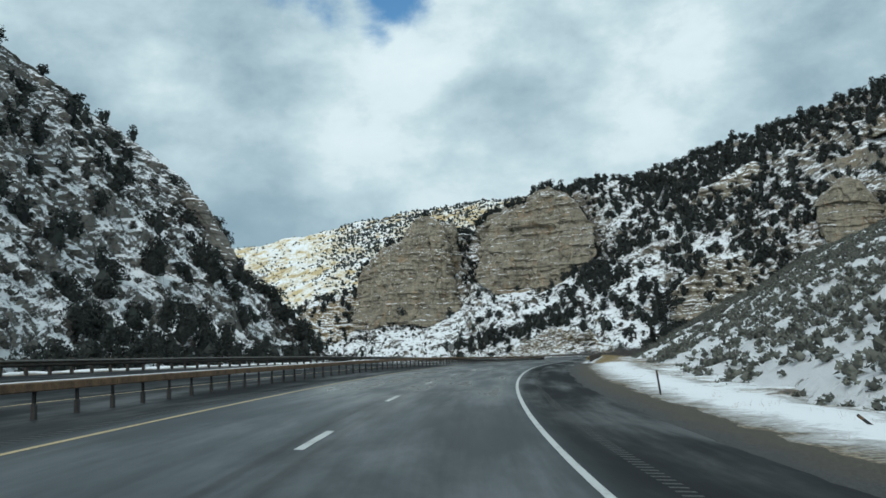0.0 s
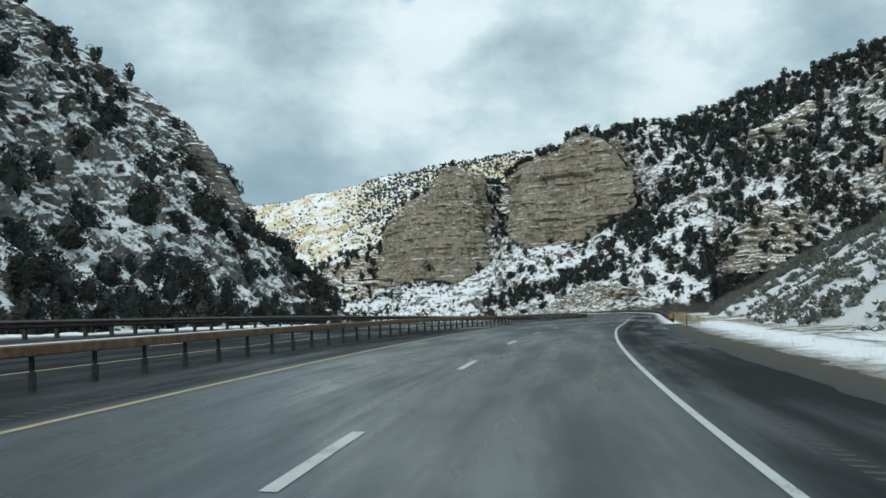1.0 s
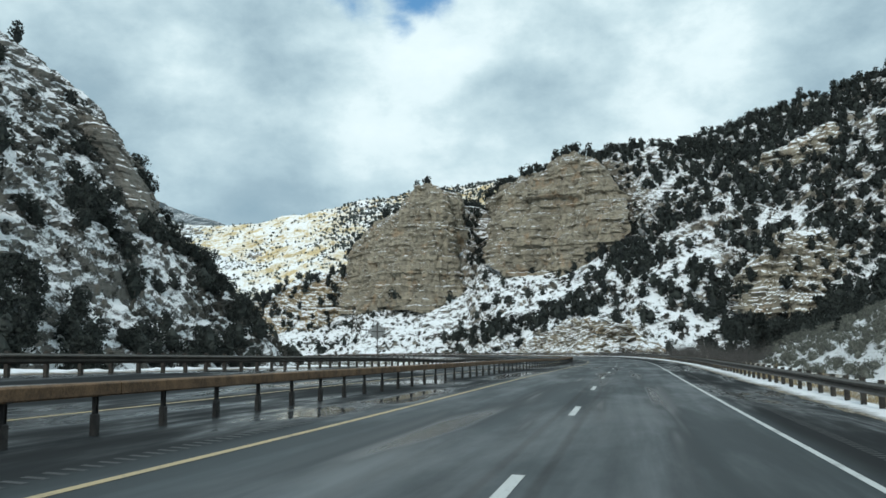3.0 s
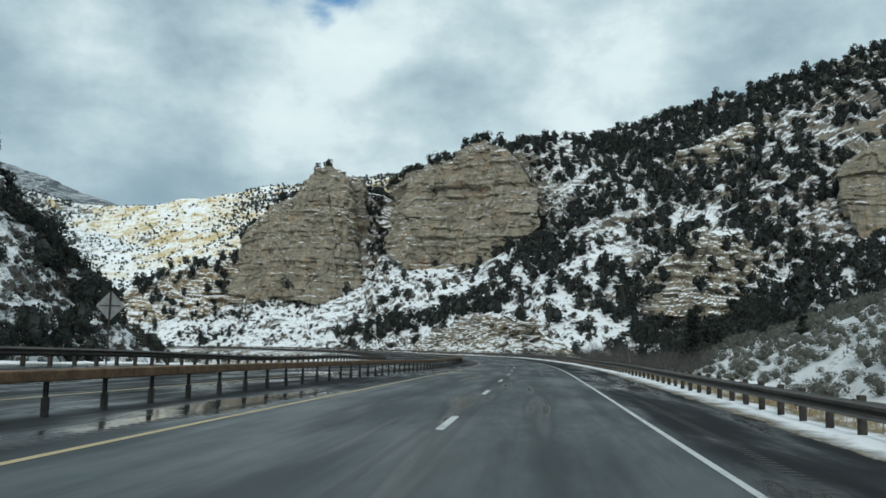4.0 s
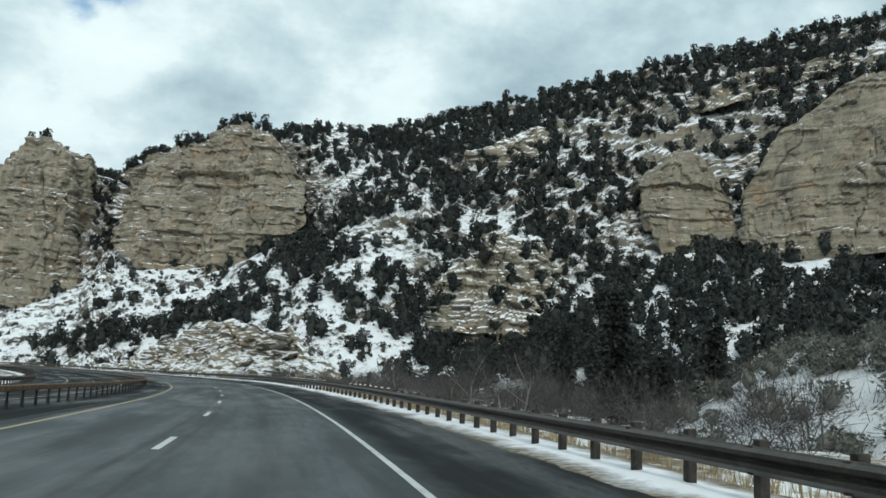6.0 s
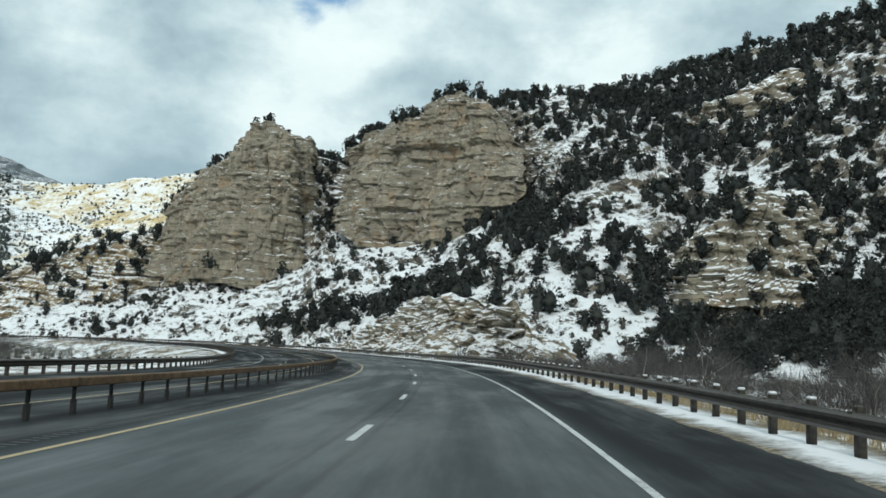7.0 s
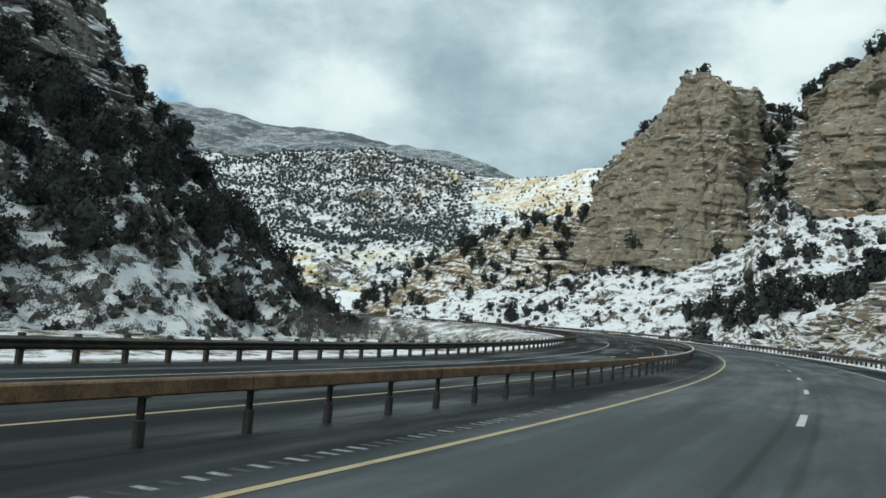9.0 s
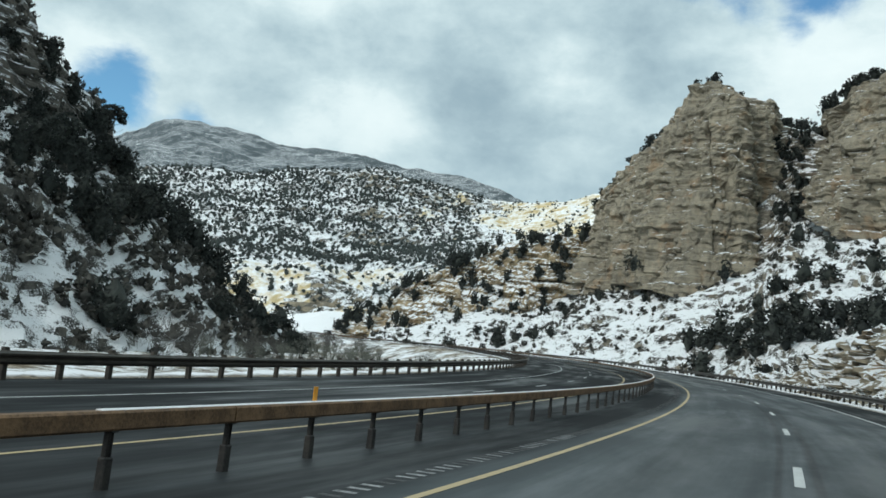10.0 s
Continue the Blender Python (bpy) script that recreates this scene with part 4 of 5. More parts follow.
MED_OFF, RIGHT_OFF, LEFT_OFF = -6.03, 8.0, -18.35
median_rail = tagged(new("median_guardrail"), "rusty box-beam guardrail on thin dark steel posts", "guardrail")
bx, top, bot, cr = 0.085, 0.735, 0.545, 0.022
beam_profile = [(MED_OFF + x, z) for x, z in ((-bx, bot + cr), (-bx + cr, bot), (bx - cr, bot), (bx, bot + cr), (bx, top - cr), (bx - cr, top), (-bx + cr, top), (-bx, top - cr))]
for i in range(-8, 112):
    s0 = 301.98 + 1.83 * 3 * (i - 55)
    sweep("beam", np.linspace(s0 + 0.01, s0 + 5.48, 5), beam_profile, RUST, median_rail)
POST = median_post_mesh()
for i in range(-178, 122):
    s0 = float(np.interp(i, (-181, -141, -125, -100, -31, 0, 140), (-26.2, 45.1, 73.6, 118.1, 245.4, 301.98, 558.2)))
    lean_ = 1.2 * math.sin(i * 2.7)
    shared("post", POST, median_rail, road_pose(s0, MED_OFF) @ pose(0, 0, 0, lean_, 0.8 * math.cos(i * 1.9), 0))
# snow dusting along the top of the beam
for a, b in ((-20, 60), (300, 420)):
    sweep("snow_dusting", np.arange(a, b, 1.4), [(MED_OFF - 0.06, top), (MED_OFF + 0.02, top), (MED_OFF + 0.01, top + 0.012), (MED_OFF - 0.05, top + 0.012)], SNOW, median_rail)


def snow_cap_mesh(side):
    """A lump of snow on a post's top."""
    bm = bmesh.new()
    box(bm, 0.17 * side - 0.07, 0.17 * side + 0.07, -0.075, 0.075, 0.842, 0.90, 0.022)
    return mesh_of("snow_cap", bm, SNOW)


def wbeam_rail(off, side, s_from, s_to, label, capped_from=1e9):
    """A W-beam on timber posts. side: +1 where the posts stand to the right of the rail's face."""
    rail = tagged(new("guardrail"), label, "guardrail")
    zs = (0.40, 0.425, 0.475, 0.52, 0.555, 0.59, 0.635, 0.685, 0.73, 0.755)
    ds = (0.02, 0.0, -0.075, -0.075, -0.005, -0.005, -0.075, -0.075, 0.0, 0.02)
    front = [(off + d * side, z) for d, z in zip(ds, zs)]
    back = [(off + (d + 0.012) * side, z) for d, z in zip(ds[::-1], zs[::-1])]
    s = s_from
    while s < s_to:
        sweep("rail_panel", np.linspace(s, s + 7.66, 5), front + back, WBEAM, rail)
        s += 7.62
    post, block, cap_mesh = timber_post_mesh(side), blockout_mesh(side), snow_cap_mesh(side)
    n = min(298, int((s_to - s_from) / 1.905) + 1)
    for i in range(n):
        m = road_pose(s_from + 0.2 + 1.905 * i, off, 0.01 * math.sin(i * 1.3)) @ pose(0, 0, 0, 0.8 * math.sin(i * 3.1), 0.9 * math.cos(i * 2.3), 1.5 * math.sin(i))
        shared("post", post, rail, m)
        shared("blockout", block, rail, m)
        if s_from + 1.905 * i > capped_from and math.sin(i * 12.9) > -0.6:
            shared("snow_cap", cap_mesh, rail, m)
    return rail


right_rail = wbeam_rail(RIGHT_OFF, 1, 109.4, 640, "dark W-beam guardrail on grey timber posts, snow below", 222)
wbeam_rail(LEFT_OFF, -1, -20, 540, "dark W-beam guardrail on timber posts beside the river")

# impact head with a striped marker board at the start of the rail
bm = bmesh.new()
box(bm, -0.17, 0.17, -0.5, 0.05, 0.36, 0.80, 0.03)
head = part("end_terminal", bm, WBEAM, right_rail, "boxy steel end terminal", road_pose(109.6, RIGHT_OFF - 0.02))
for i in range(6):
    bm = bmesh.new()
    box(bm, -0.17, 0.17, -0.515, -0.50, 0.37 + 0.07 * i, 0.37 + 0.07 * (i + 1) - 0.001)
    part("marker_stripe", bm, YELLOW_SIGN if i % 2 else BLACK_PAINT, head, "yellow stripe" if i % 2 else "black stripe")

# small orange marker plate on the median beam
bm = bmesh.new()
box(bm, -0.008, 0.008, -0.05, 0.05, 0.0, 0.20, 0.004)
plate_s = 303.9
part("marker_plate", bm, ORANGE_SIGN, median_rail, "orange marker plate", road_pose(plate_s, MED_OFF - 0.05, top))


def delineator(s, off, up, lean_x, lean_y, label, h=1.15):
    """A slim flexible roadside post with a reflector."""
    root = tagged(new("delineator_post"), label, "delineator")
    root.matrix_world = road_pose(s, off, up) @ pose(0, 0, 0, lean_x, lean_y, 0)
    bm = bmesh.new()
    box(bm, -0.035, 0.035, -0.012, 0.012, -0.4, h, 0.006)
    part("stake", bm, DARK_STEEL, root)
    bm = bmesh.new()
    box(bm, -0.03, 0.03, -0.019, -0.013, h - 0.16, h - 0.04, 0.002)
    part("reflector", bm, RUST, root, "small dull brown reflector")
    return root


delineator(33.8, 9.25, -0.2, 4, -6, "dark leaning delineator post in roadside snow")
delineator(21.0, 11.9, -0.3, 10, -52, "dark bent delineator post leaning low over snow")
delineator(92.0, 8.5, -0.25, 0, 1, "dark upright delineator post beside the gravel shoulder")


# ---- rumble strips, shoulder snow and gravel ----
def sign_back(s, off, up):
    """A diamond warning sign seen from behind: bare sheet metal on a square post."""
    root = tagged(new("road_sign"), "diamond road sign seen from its bare metal back", "road sign")
    root.matrix_world = road_pose(s, off, up) @ pose(0, 0, 0, 0, 0, 4)
    bm = bmesh.new()
    box(bm, -0.035, 0.035, -0.035, 0.035, -1.2, 4.1, 0.008)
    part("post", bm, TIMBER, root)
    bm = bmesh.new()
    vs = box(bm, -0.53, 0.53, -0.006, 0.006, -0.53, 0.53)
    bmesh.ops.bevel(bm, geom=[e for e in bm.edges if abs(e.verts[0].co.y - e.verts[1].co.y) > 0.005], offset=0.05, segments=2, affect="EDGES")
    plate = part("sign_plate", bm, SHEET, root, "bare grey aluminium back", pose(0, 0.05, 3.35, 0, 45, 0))
    for z in (-0.3, 0.3):
        bm = bmesh.new()
        box(bm, -0.25, 0.25, -0.03, -0.008, -0.03, 0.03, 0.006)
        part("bracket", bm, DARK_STEEL, plate, m=pose(z * 0.7, 0, z * 0.7, 0, -45, 0))
    return root


SHEET = speckled("bare_aluminium", (0.20, 0.21, 0.21), (0.34, 0.35, 0.35), 3.0, 0.45, 0.6)
sign_back(162.0, -19.5, -0.45)


def rumble(off, s_from, s_to, wide, salt, groove=None):
    rng = np.random.default_rng(int(abs(off) * 100))
    s = np.arange(s_from, s_to, 0.30)
    quads = np.stack([road_point(s + 0.02, off - wide / 2, 0.004), road_point(s + 0.02, off + wide / 2, 0.004), road_point(s + 0.13, off + wide / 2, 0.004), road_point(s + 0.13, off - wide / 2, 0.004)], 1)
    f = np.arange(len(s) * 4).reshape(-1, 4)
    white = sum(((s > a) & (s < b) for a, b in salt), np.zeros(len(s), bool)) & (rng.random(len(s)) < 0.65)
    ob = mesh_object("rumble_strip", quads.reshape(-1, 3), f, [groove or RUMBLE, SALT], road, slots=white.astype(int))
    return tagged(ob, kind="stuff")


# the strips are flat quads; the shade inside the grooves is their colour
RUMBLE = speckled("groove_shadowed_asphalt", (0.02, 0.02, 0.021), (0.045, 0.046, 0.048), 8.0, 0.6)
# right-hand strip: the same groove shade, painted fainter
FAINT_GROOVE = speckled("faint_groove_shadowed_asphalt", (0.030, 0.030, 0.030), (0.058, 0.058, 0.057), 8.0, 0.7)
SALT = speckled("salt_and_slush", (0.10, 0.105, 0.11), (0.38, 0.39, 0.40), 10.0, 0.8)
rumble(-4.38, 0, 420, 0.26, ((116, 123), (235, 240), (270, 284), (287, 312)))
rumble(4.95, 0, 150, 0.24, (), FAINT_GROOVE)


def drift(name, s, inner, outer, thick, seed, label, mat_=None):
    """A low ridge of snow lying along the road between two offsets, with ragged edges."""
    q = np.stack([s / 3.0, 0 * s, 0 * s], 1)
    a = inner + 0.10 * fbm(q * 2.0, 4, seed, 0.7)
    b = outer + 0.25 * fbm(q + 50, 4, seed + 3, 0.7)
    rows = []
    for k, h in enumerate((-0.06, 0.35, 0.9, 1.0, 0.5, -0.3)):
        o = a + (b - a) * (k / 5)
        rows.append(road_point(s, o, 0) + np.array([0, 0, 1.0]) * (thick * h * (0.75 + 0.5 * fbm(q * 1.7 + k, 3, seed + k, 0.6)))[:, None])
    g = np.stack(rows, 1)
    n, k = g.shape[:2]
    idx = np.arange(n * k).reshape(n, k)
    f = np.stack([idx[:-1, :-1], idx[:-1, 1:], idx[1:, 1:], idx[1:, :-1]], -1).reshape(-1, 4)
    ob = mesh_object(name, g.reshape(-1, 3), f, mat_ or EDGE_SNOW, smooth=True)
    lay = ob.data.uv_layers.new(name="drift")
    loops = np.empty(len(ob.data.loops), dtype=np.int32)
    ob.data.loops.foreach_get("vertex_index", loops)
    flat_uv = np.stack([np.tile(np.arange(k) / (k - 1), n), np.repeat(s, k)], 1)
    lay.data.foreach_set("uv", flat_uv[loops].ravel())
    return tagged(ob, label, "snow bank", kind="structure")


drift("snow_bank", np.arange(104, 640, 0.35), 6.95, 9.3, 0.07, 5, "thin grey-white snow strip along the road shoulder")
drift("snow_bank_verge", np.arange(-30, 112, 0.35), 8.1, 15.0, 0.16, 9, "snow lying on the roadside verge")
drift("snow_bank_left", np.arange(-20, 600, 0.5), -19.0, -21.0, 0.12, 15, "thin snow strip below the guardrail")


def gravel_material():
    """Wet grit over asphalt near the lane, brown mud and stones further out; the map's x runs across the strip."""
    m, nt, b = material("damp_brown_gravel", rough=0.85)
    uv = nt.nodes.new("ShaderNodeUVMap")
    uv.uv_map = "drift"
    x = node(nt, "ShaderNodeSeparateXYZ", Vector=uv.outputs[0]).outputs["X"]
    pos = nt.nodes.new("ShaderNodeNewGeometry").outputs["Position"]
    n1, n2 = noise_node(nt, pos, 0.7, 5, 0.65, 0.4), noise_node(nt, pos, 14.0, 5, 0.7)
    grit = blend(nt, step(nt, n2, 0.36, 0.66), (0.022, 0.023, 0.023), (0.058, 0.058, 0.056))
    mud = blend(nt, step(nt, n2, 0.36, 0.66), (0.030, 0.025, 0.018), (0.088, 0.074, 0.053))
    out = math_node(nt, "ADD", x, math_node(nt, "MULTIPLY", math_node(nt, "SUBTRACT", n1, 0.5), 0.9))
    link(nt, blend(nt, step(nt, out, 0.05, 0.45), grit, mud), b.inputs["Base Color"])
    bump(nt, b, n2, 0.6, 0.05)
    return m


GRAVEL = gravel_material()
drift("gravel_shoulder", np.arange(-60, 112, 0.6), 6.98, 9.6, 0.03, 25, "damp brown gravel shoulder", GRAVEL)


# ---- plants ----
RNG = np.random.default_rng(7)


def blob(radius, height, rng, seg=7, rings=5, jag=0.25):
    """A lumpy closed crown core."""
    v, f = [], []
    for i in range(rings + 1):
        t = i / rings
        r = math.sin(math.pi * (0.08 + 0.88 * t)) * (1.12 - 0.5 * t)
        for j in range(seg):
            a = 2 * math.pi * (j + 0.5 * (i % 2)) / seg
            k = r * radius * (1 + jag * (rng.random() * 2 - 1))
            v.append((k * math.cos(a), k * math.sin(a), height * (0.06 + 0.9 * t)))
    for i in range(rings):
        for j in range(seg):
            a, b = i * seg + j, i * seg + (j + 1) % seg
            f += [(a, b, b + seg), (a, b + seg, a + seg)]
    return np.array(v), np.array(f)


def crown(height, radius, tufts, size, rng, core=0.80, lobes=7, cone=0.5, seg=7, rings=5):
    """Foliage: a lumpy core and many small triangular sprays, gathered in lobes so that the outline is uneven."""
    bv, bf = blob(radius * core, height * 0.94, rng, seg, rings)
    c_t = rng.uniform(0.15, 0.95, lobes)
    c_a = rng.uniform(0, 2 * math.pi, lobes)
    env = lambda t: radius * (np.sin(np.pi * np.clip(0.10 + 0.86 * t, 0, 1)) ** 0.7) * (1 - cone * t + 0.12)
    c_r = env(c_t) * rng.uniform(0.45, 0.8, lobes)
    centre = np.stack([c_r * np.cos(c_a), c_r * np.sin(c_a), height * c_t], 1)
    pick = rng.integers(0, lobes, tufts)
    d = rng.normal(size=(tufts, 3))
    d /= np.linalg.norm(d, axis=1)[:, None]
    lobe_r = radius * rng.uniform(0.34, 0.62, lobes)
    p = centre[pick] + d * (lobe_r[pick] * rng.uniform(0.7, 1.05, tufts))[:, None] * np.array([1, 1, 0.8])
    p[:, 2] = np.clip(p[:, 2], height * 0.04, height * 1.02)
    out_ = d + np.array([0, 0, 0.5]) + rng.normal(size=(tufts, 3)) * 0.5
    out_ /= np.linalg.norm(out_, axis=1)[:, None]
    side = np.cross(out_, rng.normal(size=(tufts, 3)))
    side /= np.linalg.norm(side, axis=1)[:, None] + 1e-9
    s = size * rng.uniform(0.6, 1.4, tufts)[:, None]
    tri = np.stack([p - side * s * 0.55 - out_ * s * 0.3, p + side * s * 0.55 - out_ * s * 0.2, p + out_ * s * 0.9], 1).reshape(-1, 3)
    tf = np.arange(tufts * 3).reshape(-1, 3) + len(bv)
    return np.concatenate([bv, tri]), np.concatenate([bf, tf])


def stem(height, r0, rng, seg=6, bend=0.12, limbs=3, crook=0.0):
    """A tapered, slightly bent trunk with limbs."""
    v, f = [], []

    def tube(pts, radii):
        base = len(v)
        for (x, y, z), r in zip(pts, radii):
            for j in range(seg):
                a = 2 * math.pi * j / seg
                v.append((x + r * math.cos(a), y + r * math.sin(a), z))
        for i in range(len(pts) - 1):
            for j in range(seg):
                a, b = base + i * seg + j, base + i * seg + (j + 1) % seg
                f.append((a, b, b + seg))
                f.append((a, b + seg, a + seg))

    ph = rng.uniform(0, 6.28)
    pts = [(bend * height * t * t * math.cos(ph) + crook * math.sin(7 * t + ph), bend * height * t * t * math.sin(ph) + crook * math.sin(9 * t), height * t - 0.35) for t in (0, 0.2, 0.32, 0.45, 0.57, 0.7, 0.81, 0.92)]
    tube(pts, [r0 * k for k in (1.25, 0.95, 0.82, 0.7, 0.58, 0.45, 0.3, 0.15)])
    for k in range(limbs):
        a, t = rng.uniform(0, 6.28), rng.uniform(0.25, 0.65)
        b0 = pts[1 if t < 0.45 else 3]
        l = height * rng.uniform(0.25, 0.4)
        tube([b0, (b0[0] + 0.5 * l * math.cos(a), b0[1] + 0.5 * l * math.sin(a), b0[2] + 0.35 * l), (b0[0] + l * math.cos(a), b0[1] + l * math.sin(a), b0[2] + 0.75 * l)], [r0 * 0.5, r0 * 0.32, r0 * 0.1])
    return np.array(v), np.array(f)


def twigs(n, height, spread, width, rng, splits=2):
    """A bare shrub: thin blades fanning out of the ground, each forked."""
    a = rng.uniform(0, 2 * math.pi, n)
    lean_ = rng.uniform(0.05, 1.0, n) ** 0.7 * spread
    h = height * rng.uniform(0.55, 1.05, n)
    base = np.stack([0.25 * spread * rng.normal(size=n), 0.25 * spread * rng.normal(size=n), np.zeros(n) - 0.08], 1)
    tip = np.stack([base[:, 0] + lean_ * np.cos(a), base[:, 1] + lean_ * np.sin(a), h], 1)
    v, f = [], []
    side = np.stack([-np.sin(a + rng.normal(size=n)), np.cos(a), 0.1 * rng.normal(size=n)], 1)
    tri = np.stack([base - side * width, base + side * width, tip], 1)
    v.append(tri.reshape(-1, 3))
    for _ in range(splits):
        t = rng.uniform(0.35, 0.8, n)[:, None]
        b0 = base + (tip - base) * t
        e = b0 + (tip - base) * 0.45 + rng.normal(size=(n, 3)) * np.array([0.28, 0.28, 0.12]) * height
        sd = np.cross(e - b0, rng.normal(size=(n, 3)))
        sd /= np.linalg.norm(sd, axis=1)[:, None] + 1e-9
        v.append(np.stack([b0 - sd * width * 0.8, b0 + sd * width * 0.8, e], 1).reshape(-1, 3))
    v = np.concatenate(v)
    return v, np.arange(len(v)).reshape(-1, 3)


def many(name, templates, places, scales, mats, label, category, rng, tilt_=0.06):
    """One mesh holding a copy of a template (list of (verts, faces, slot)) at each place."""
    vs, fs, sl, base = [], [], [], 0
    for p, sc in zip(places, scales):
        a = rng.uniform(0, 2 * math.pi)
        c, s = math.cos(a), math.sin(a)
        m = np.array([[c, -s, rng.normal() * tilt_], [s, c, rng.normal() * tilt_], [0, 0, 1]])
        sq = np.array([1, 1, rng.uniform(0.72, 1.1)]) * sc
        for tv, tf, slot in templates[rng.integers(len(templates))]:
            vs.append((tv * sq) @ m.T + p)
            fs.append(tf + base)
            sl.append(np.full(len(tf), slot))
            base += len(tv)
    if not vs:
        return None
    v, f, sl = np.concatenate(vs), np.concatenate(fs), np.concatenate(sl)
    me = bpy.data.meshes.new(name)
    me.vertices.add(len(v))
    me.vertices.foreach_set("co", v.ravel())
    me.loops.add(len(f) * 3)
    me.loops.foreach_set("vertex_index", f.ravel().astype(np.int32))
    me.polygons.add(len(f))
    me.polygons.foreach_set("loop_start", np.arange(0, len(f) * 3, 3, dtype=np.int32))
    for m in mats:
        me.materials.append(m)
    me.polygons.foreach_set("material_index", sl.astype(np.int32))
    me.update(calc_edges=True)
    me.validate()
    return tagged(new(name, me), label, category, kind="stuff")


def scatter(grid, normal, n, density, rng, steep=0.45):
    """n tries on a hill's grid; density(place) in 0..1 thins them. Returns the places kept."""
    nv, nu = grid.shape[:2]
    area = np.linalg.norm(np.cross(grid[1:, :-1] - grid[:-1, :-1], grid[:-1, 1:] - grid[:-1, :-1]), axis=-1).ravel()
    cell = rng.choice(len(area), n, p=area / area.sum())
    i, j = cell // (nu - 1), cell % (nu - 1)
    a, b = rng.random((n, 1)), rng.random((n, 1))
    p = grid[i, j] * (1 - a) * (1 - b) + grid[i + 1, j] * a * (1 - b) + grid[i, j + 1] * (1 - a) * b + grid[i + 1, j + 1] * a * b
    nz = normal[i, j, 2]
    keep = rng.random(n) < np.clip((nz - steep) / 0.12, 0.02, 1)
    keep &= rng.random(n) < density(p, i / nv, j / nu)
    return p[keep]


def thin_out(p, gap_, rng):
    """Drops places closer than gap_ to an earlier one."""
    cells, out_ = {}, []
    for q in p:
        k = (int(q[0] // gap_), int(q[1] // gap_))
        if any(math.hypot(q[0] - r[0], q[1] - r[1]) < gap_ for dx in (-1, 0, 1) for dy in (-1, 0, 1) for r in cells.get((k[0] + dx, k[1] + dy), ())):
            continue
        cells.setdefault(k, []).append(q)
        out_.append(q)
    return np.array(out_)


def tree_template(h, r, tufts, size, seed, cone=0.5, limbs=0):
    rng = np.random.default_rng(seed)
    return [(*crown(h, r, tufts, size, rng, 0.58, cone=cone, seg=6, rings=4), 0), (*stem(h * 0.7, 0.05 * h * 0.8, rng, 4, limbs=limbs), 1)]


MID_TREES = [tree_template(h, r, 190, 0.56, 100 + i, c) for i, (h, r, c) in enumerate(((5.0, 2.2, 0.35), (5.6, 2.0, 0.5), (4.2, 2.2, 0.3), (6.2, 1.9, 0.65), (4.8, 1.8, 0.45), (3.6, 1.9, 0.3)))]
FAR_TREES = [[(*crown(h, r, 12, 1.35, np.random.default_rng(200 + i), lobes=4, seg=5, rings=2), 0)] for i, (h, r) in enumerate(((3.6, 2.5), (4.2, 2.3), (3.2, 2.5), (4.6, 2.1)))]


def clumped(p, size, seed, low, high):
    return np.clip((fbm(p / size, 3, seed) - low) / (high - low), 0, 1)


def grow(name, places, label, seed, scale=(0.7, 1.35), templates=None, tilt_=0.06, leaf=None):
    rng = np.random.default_rng(seed)
    return many(name, templates or MID_TREES, places - np.array([0, 0, 0.15]), rng.uniform(*scale, len(places)), [leaf or JUNIPER, BARK], label, "tree", rng, tilt_)


# cliffs mountain: dense wood towards the crest on the far half, strips along the benches, open snow under the first cliff
def mountain_cover(p, v, u):
    crest_wood = np.clip((v - 0.62) / 0.1, 0, 1) * np.clip((p[:, 0] - 118) / 25, 0, 1) * 0.65
    crest_fringe = ((v > 0.88) & (v < 0.95)) * 0.9
    slope = 0.46 * clumped(p, 13.0, 11, -0.12, 0.22) * np.clip((p[:, 0] - 80) / 60, 0.14, 1)
    draw = 0.7 * np.exp(-(((p[:, 0] - 77) / 7) ** 2)) * (p[:, 1] > 560) * (p[:, 2] > 52)
    fan = np.exp(-(((p[:, 0] - 40) / 38) ** 2 + ((p[:, 1] - 535) / 40) ** 2))
    bench = np.exp(-((p[:, 2] - (0.28 * (p[:, 0] - 60) + 8)) / 3.5) ** 2) * (p[:, 0] < 150) * (p[:, 0] > 55) * 0.6
    foot_wood = np.clip((p[:, 0] - 116) / 15, 0, 1) * np.clip((0.27 - v) / 0.08, 0, 1) * 0.65
    gully = np.exp(-(((p[:, 0] + 0.12 * (p[:, 1] - 380) - 122) / 5) ** 2)) * (p[:, 2] < 50)
    return np.clip(np.maximum.reduce([crest_wood * (0.12 + 0.88 * clumped(p, 12.0, 13, -0.2, 0.25)), crest_fringe, draw, slope, bench, foot_wood]) * (1 - 0.75 * fan) * (1 - 0.9 * gully), 0, 1)


mt_trees = thin_out(scatter(mountain, mountain_n, 22000, mountain_cover, RNG, 0.40), 2.2, RNG)
brow_rng = np.random.default_rng(19)
brow_trees = []
for (grid_, row_), count in zip(CRAGS, (30, 120, 60, 14, 16, 14, 12, 30, 30, 16)):
    for _ in range(count):
        j_ = int(brow_rng.uniform(0.16, 0.84) * grid_.shape[1])
        brow_trees.append(grid_[row_ + 1 + int(7 * brow_rng.random() ** 1.5), j_])
for k_, count in ((4, 26), (5, 14), (6, 12), (7, 30), (8, 90)):
    grid_, row_ = CRAGS[k_]
    brow_trees += [grid_[int(brow_rng.uniform(0.12, 1.0) * row_), int(brow_rng.uniform(0.15, 0.85) * grid_.shape[1])] for _ in range(count)]
mt_trees = np.concatenate([mt_trees, thin_out(np.array(brow_trees), 2.0, RNG)])


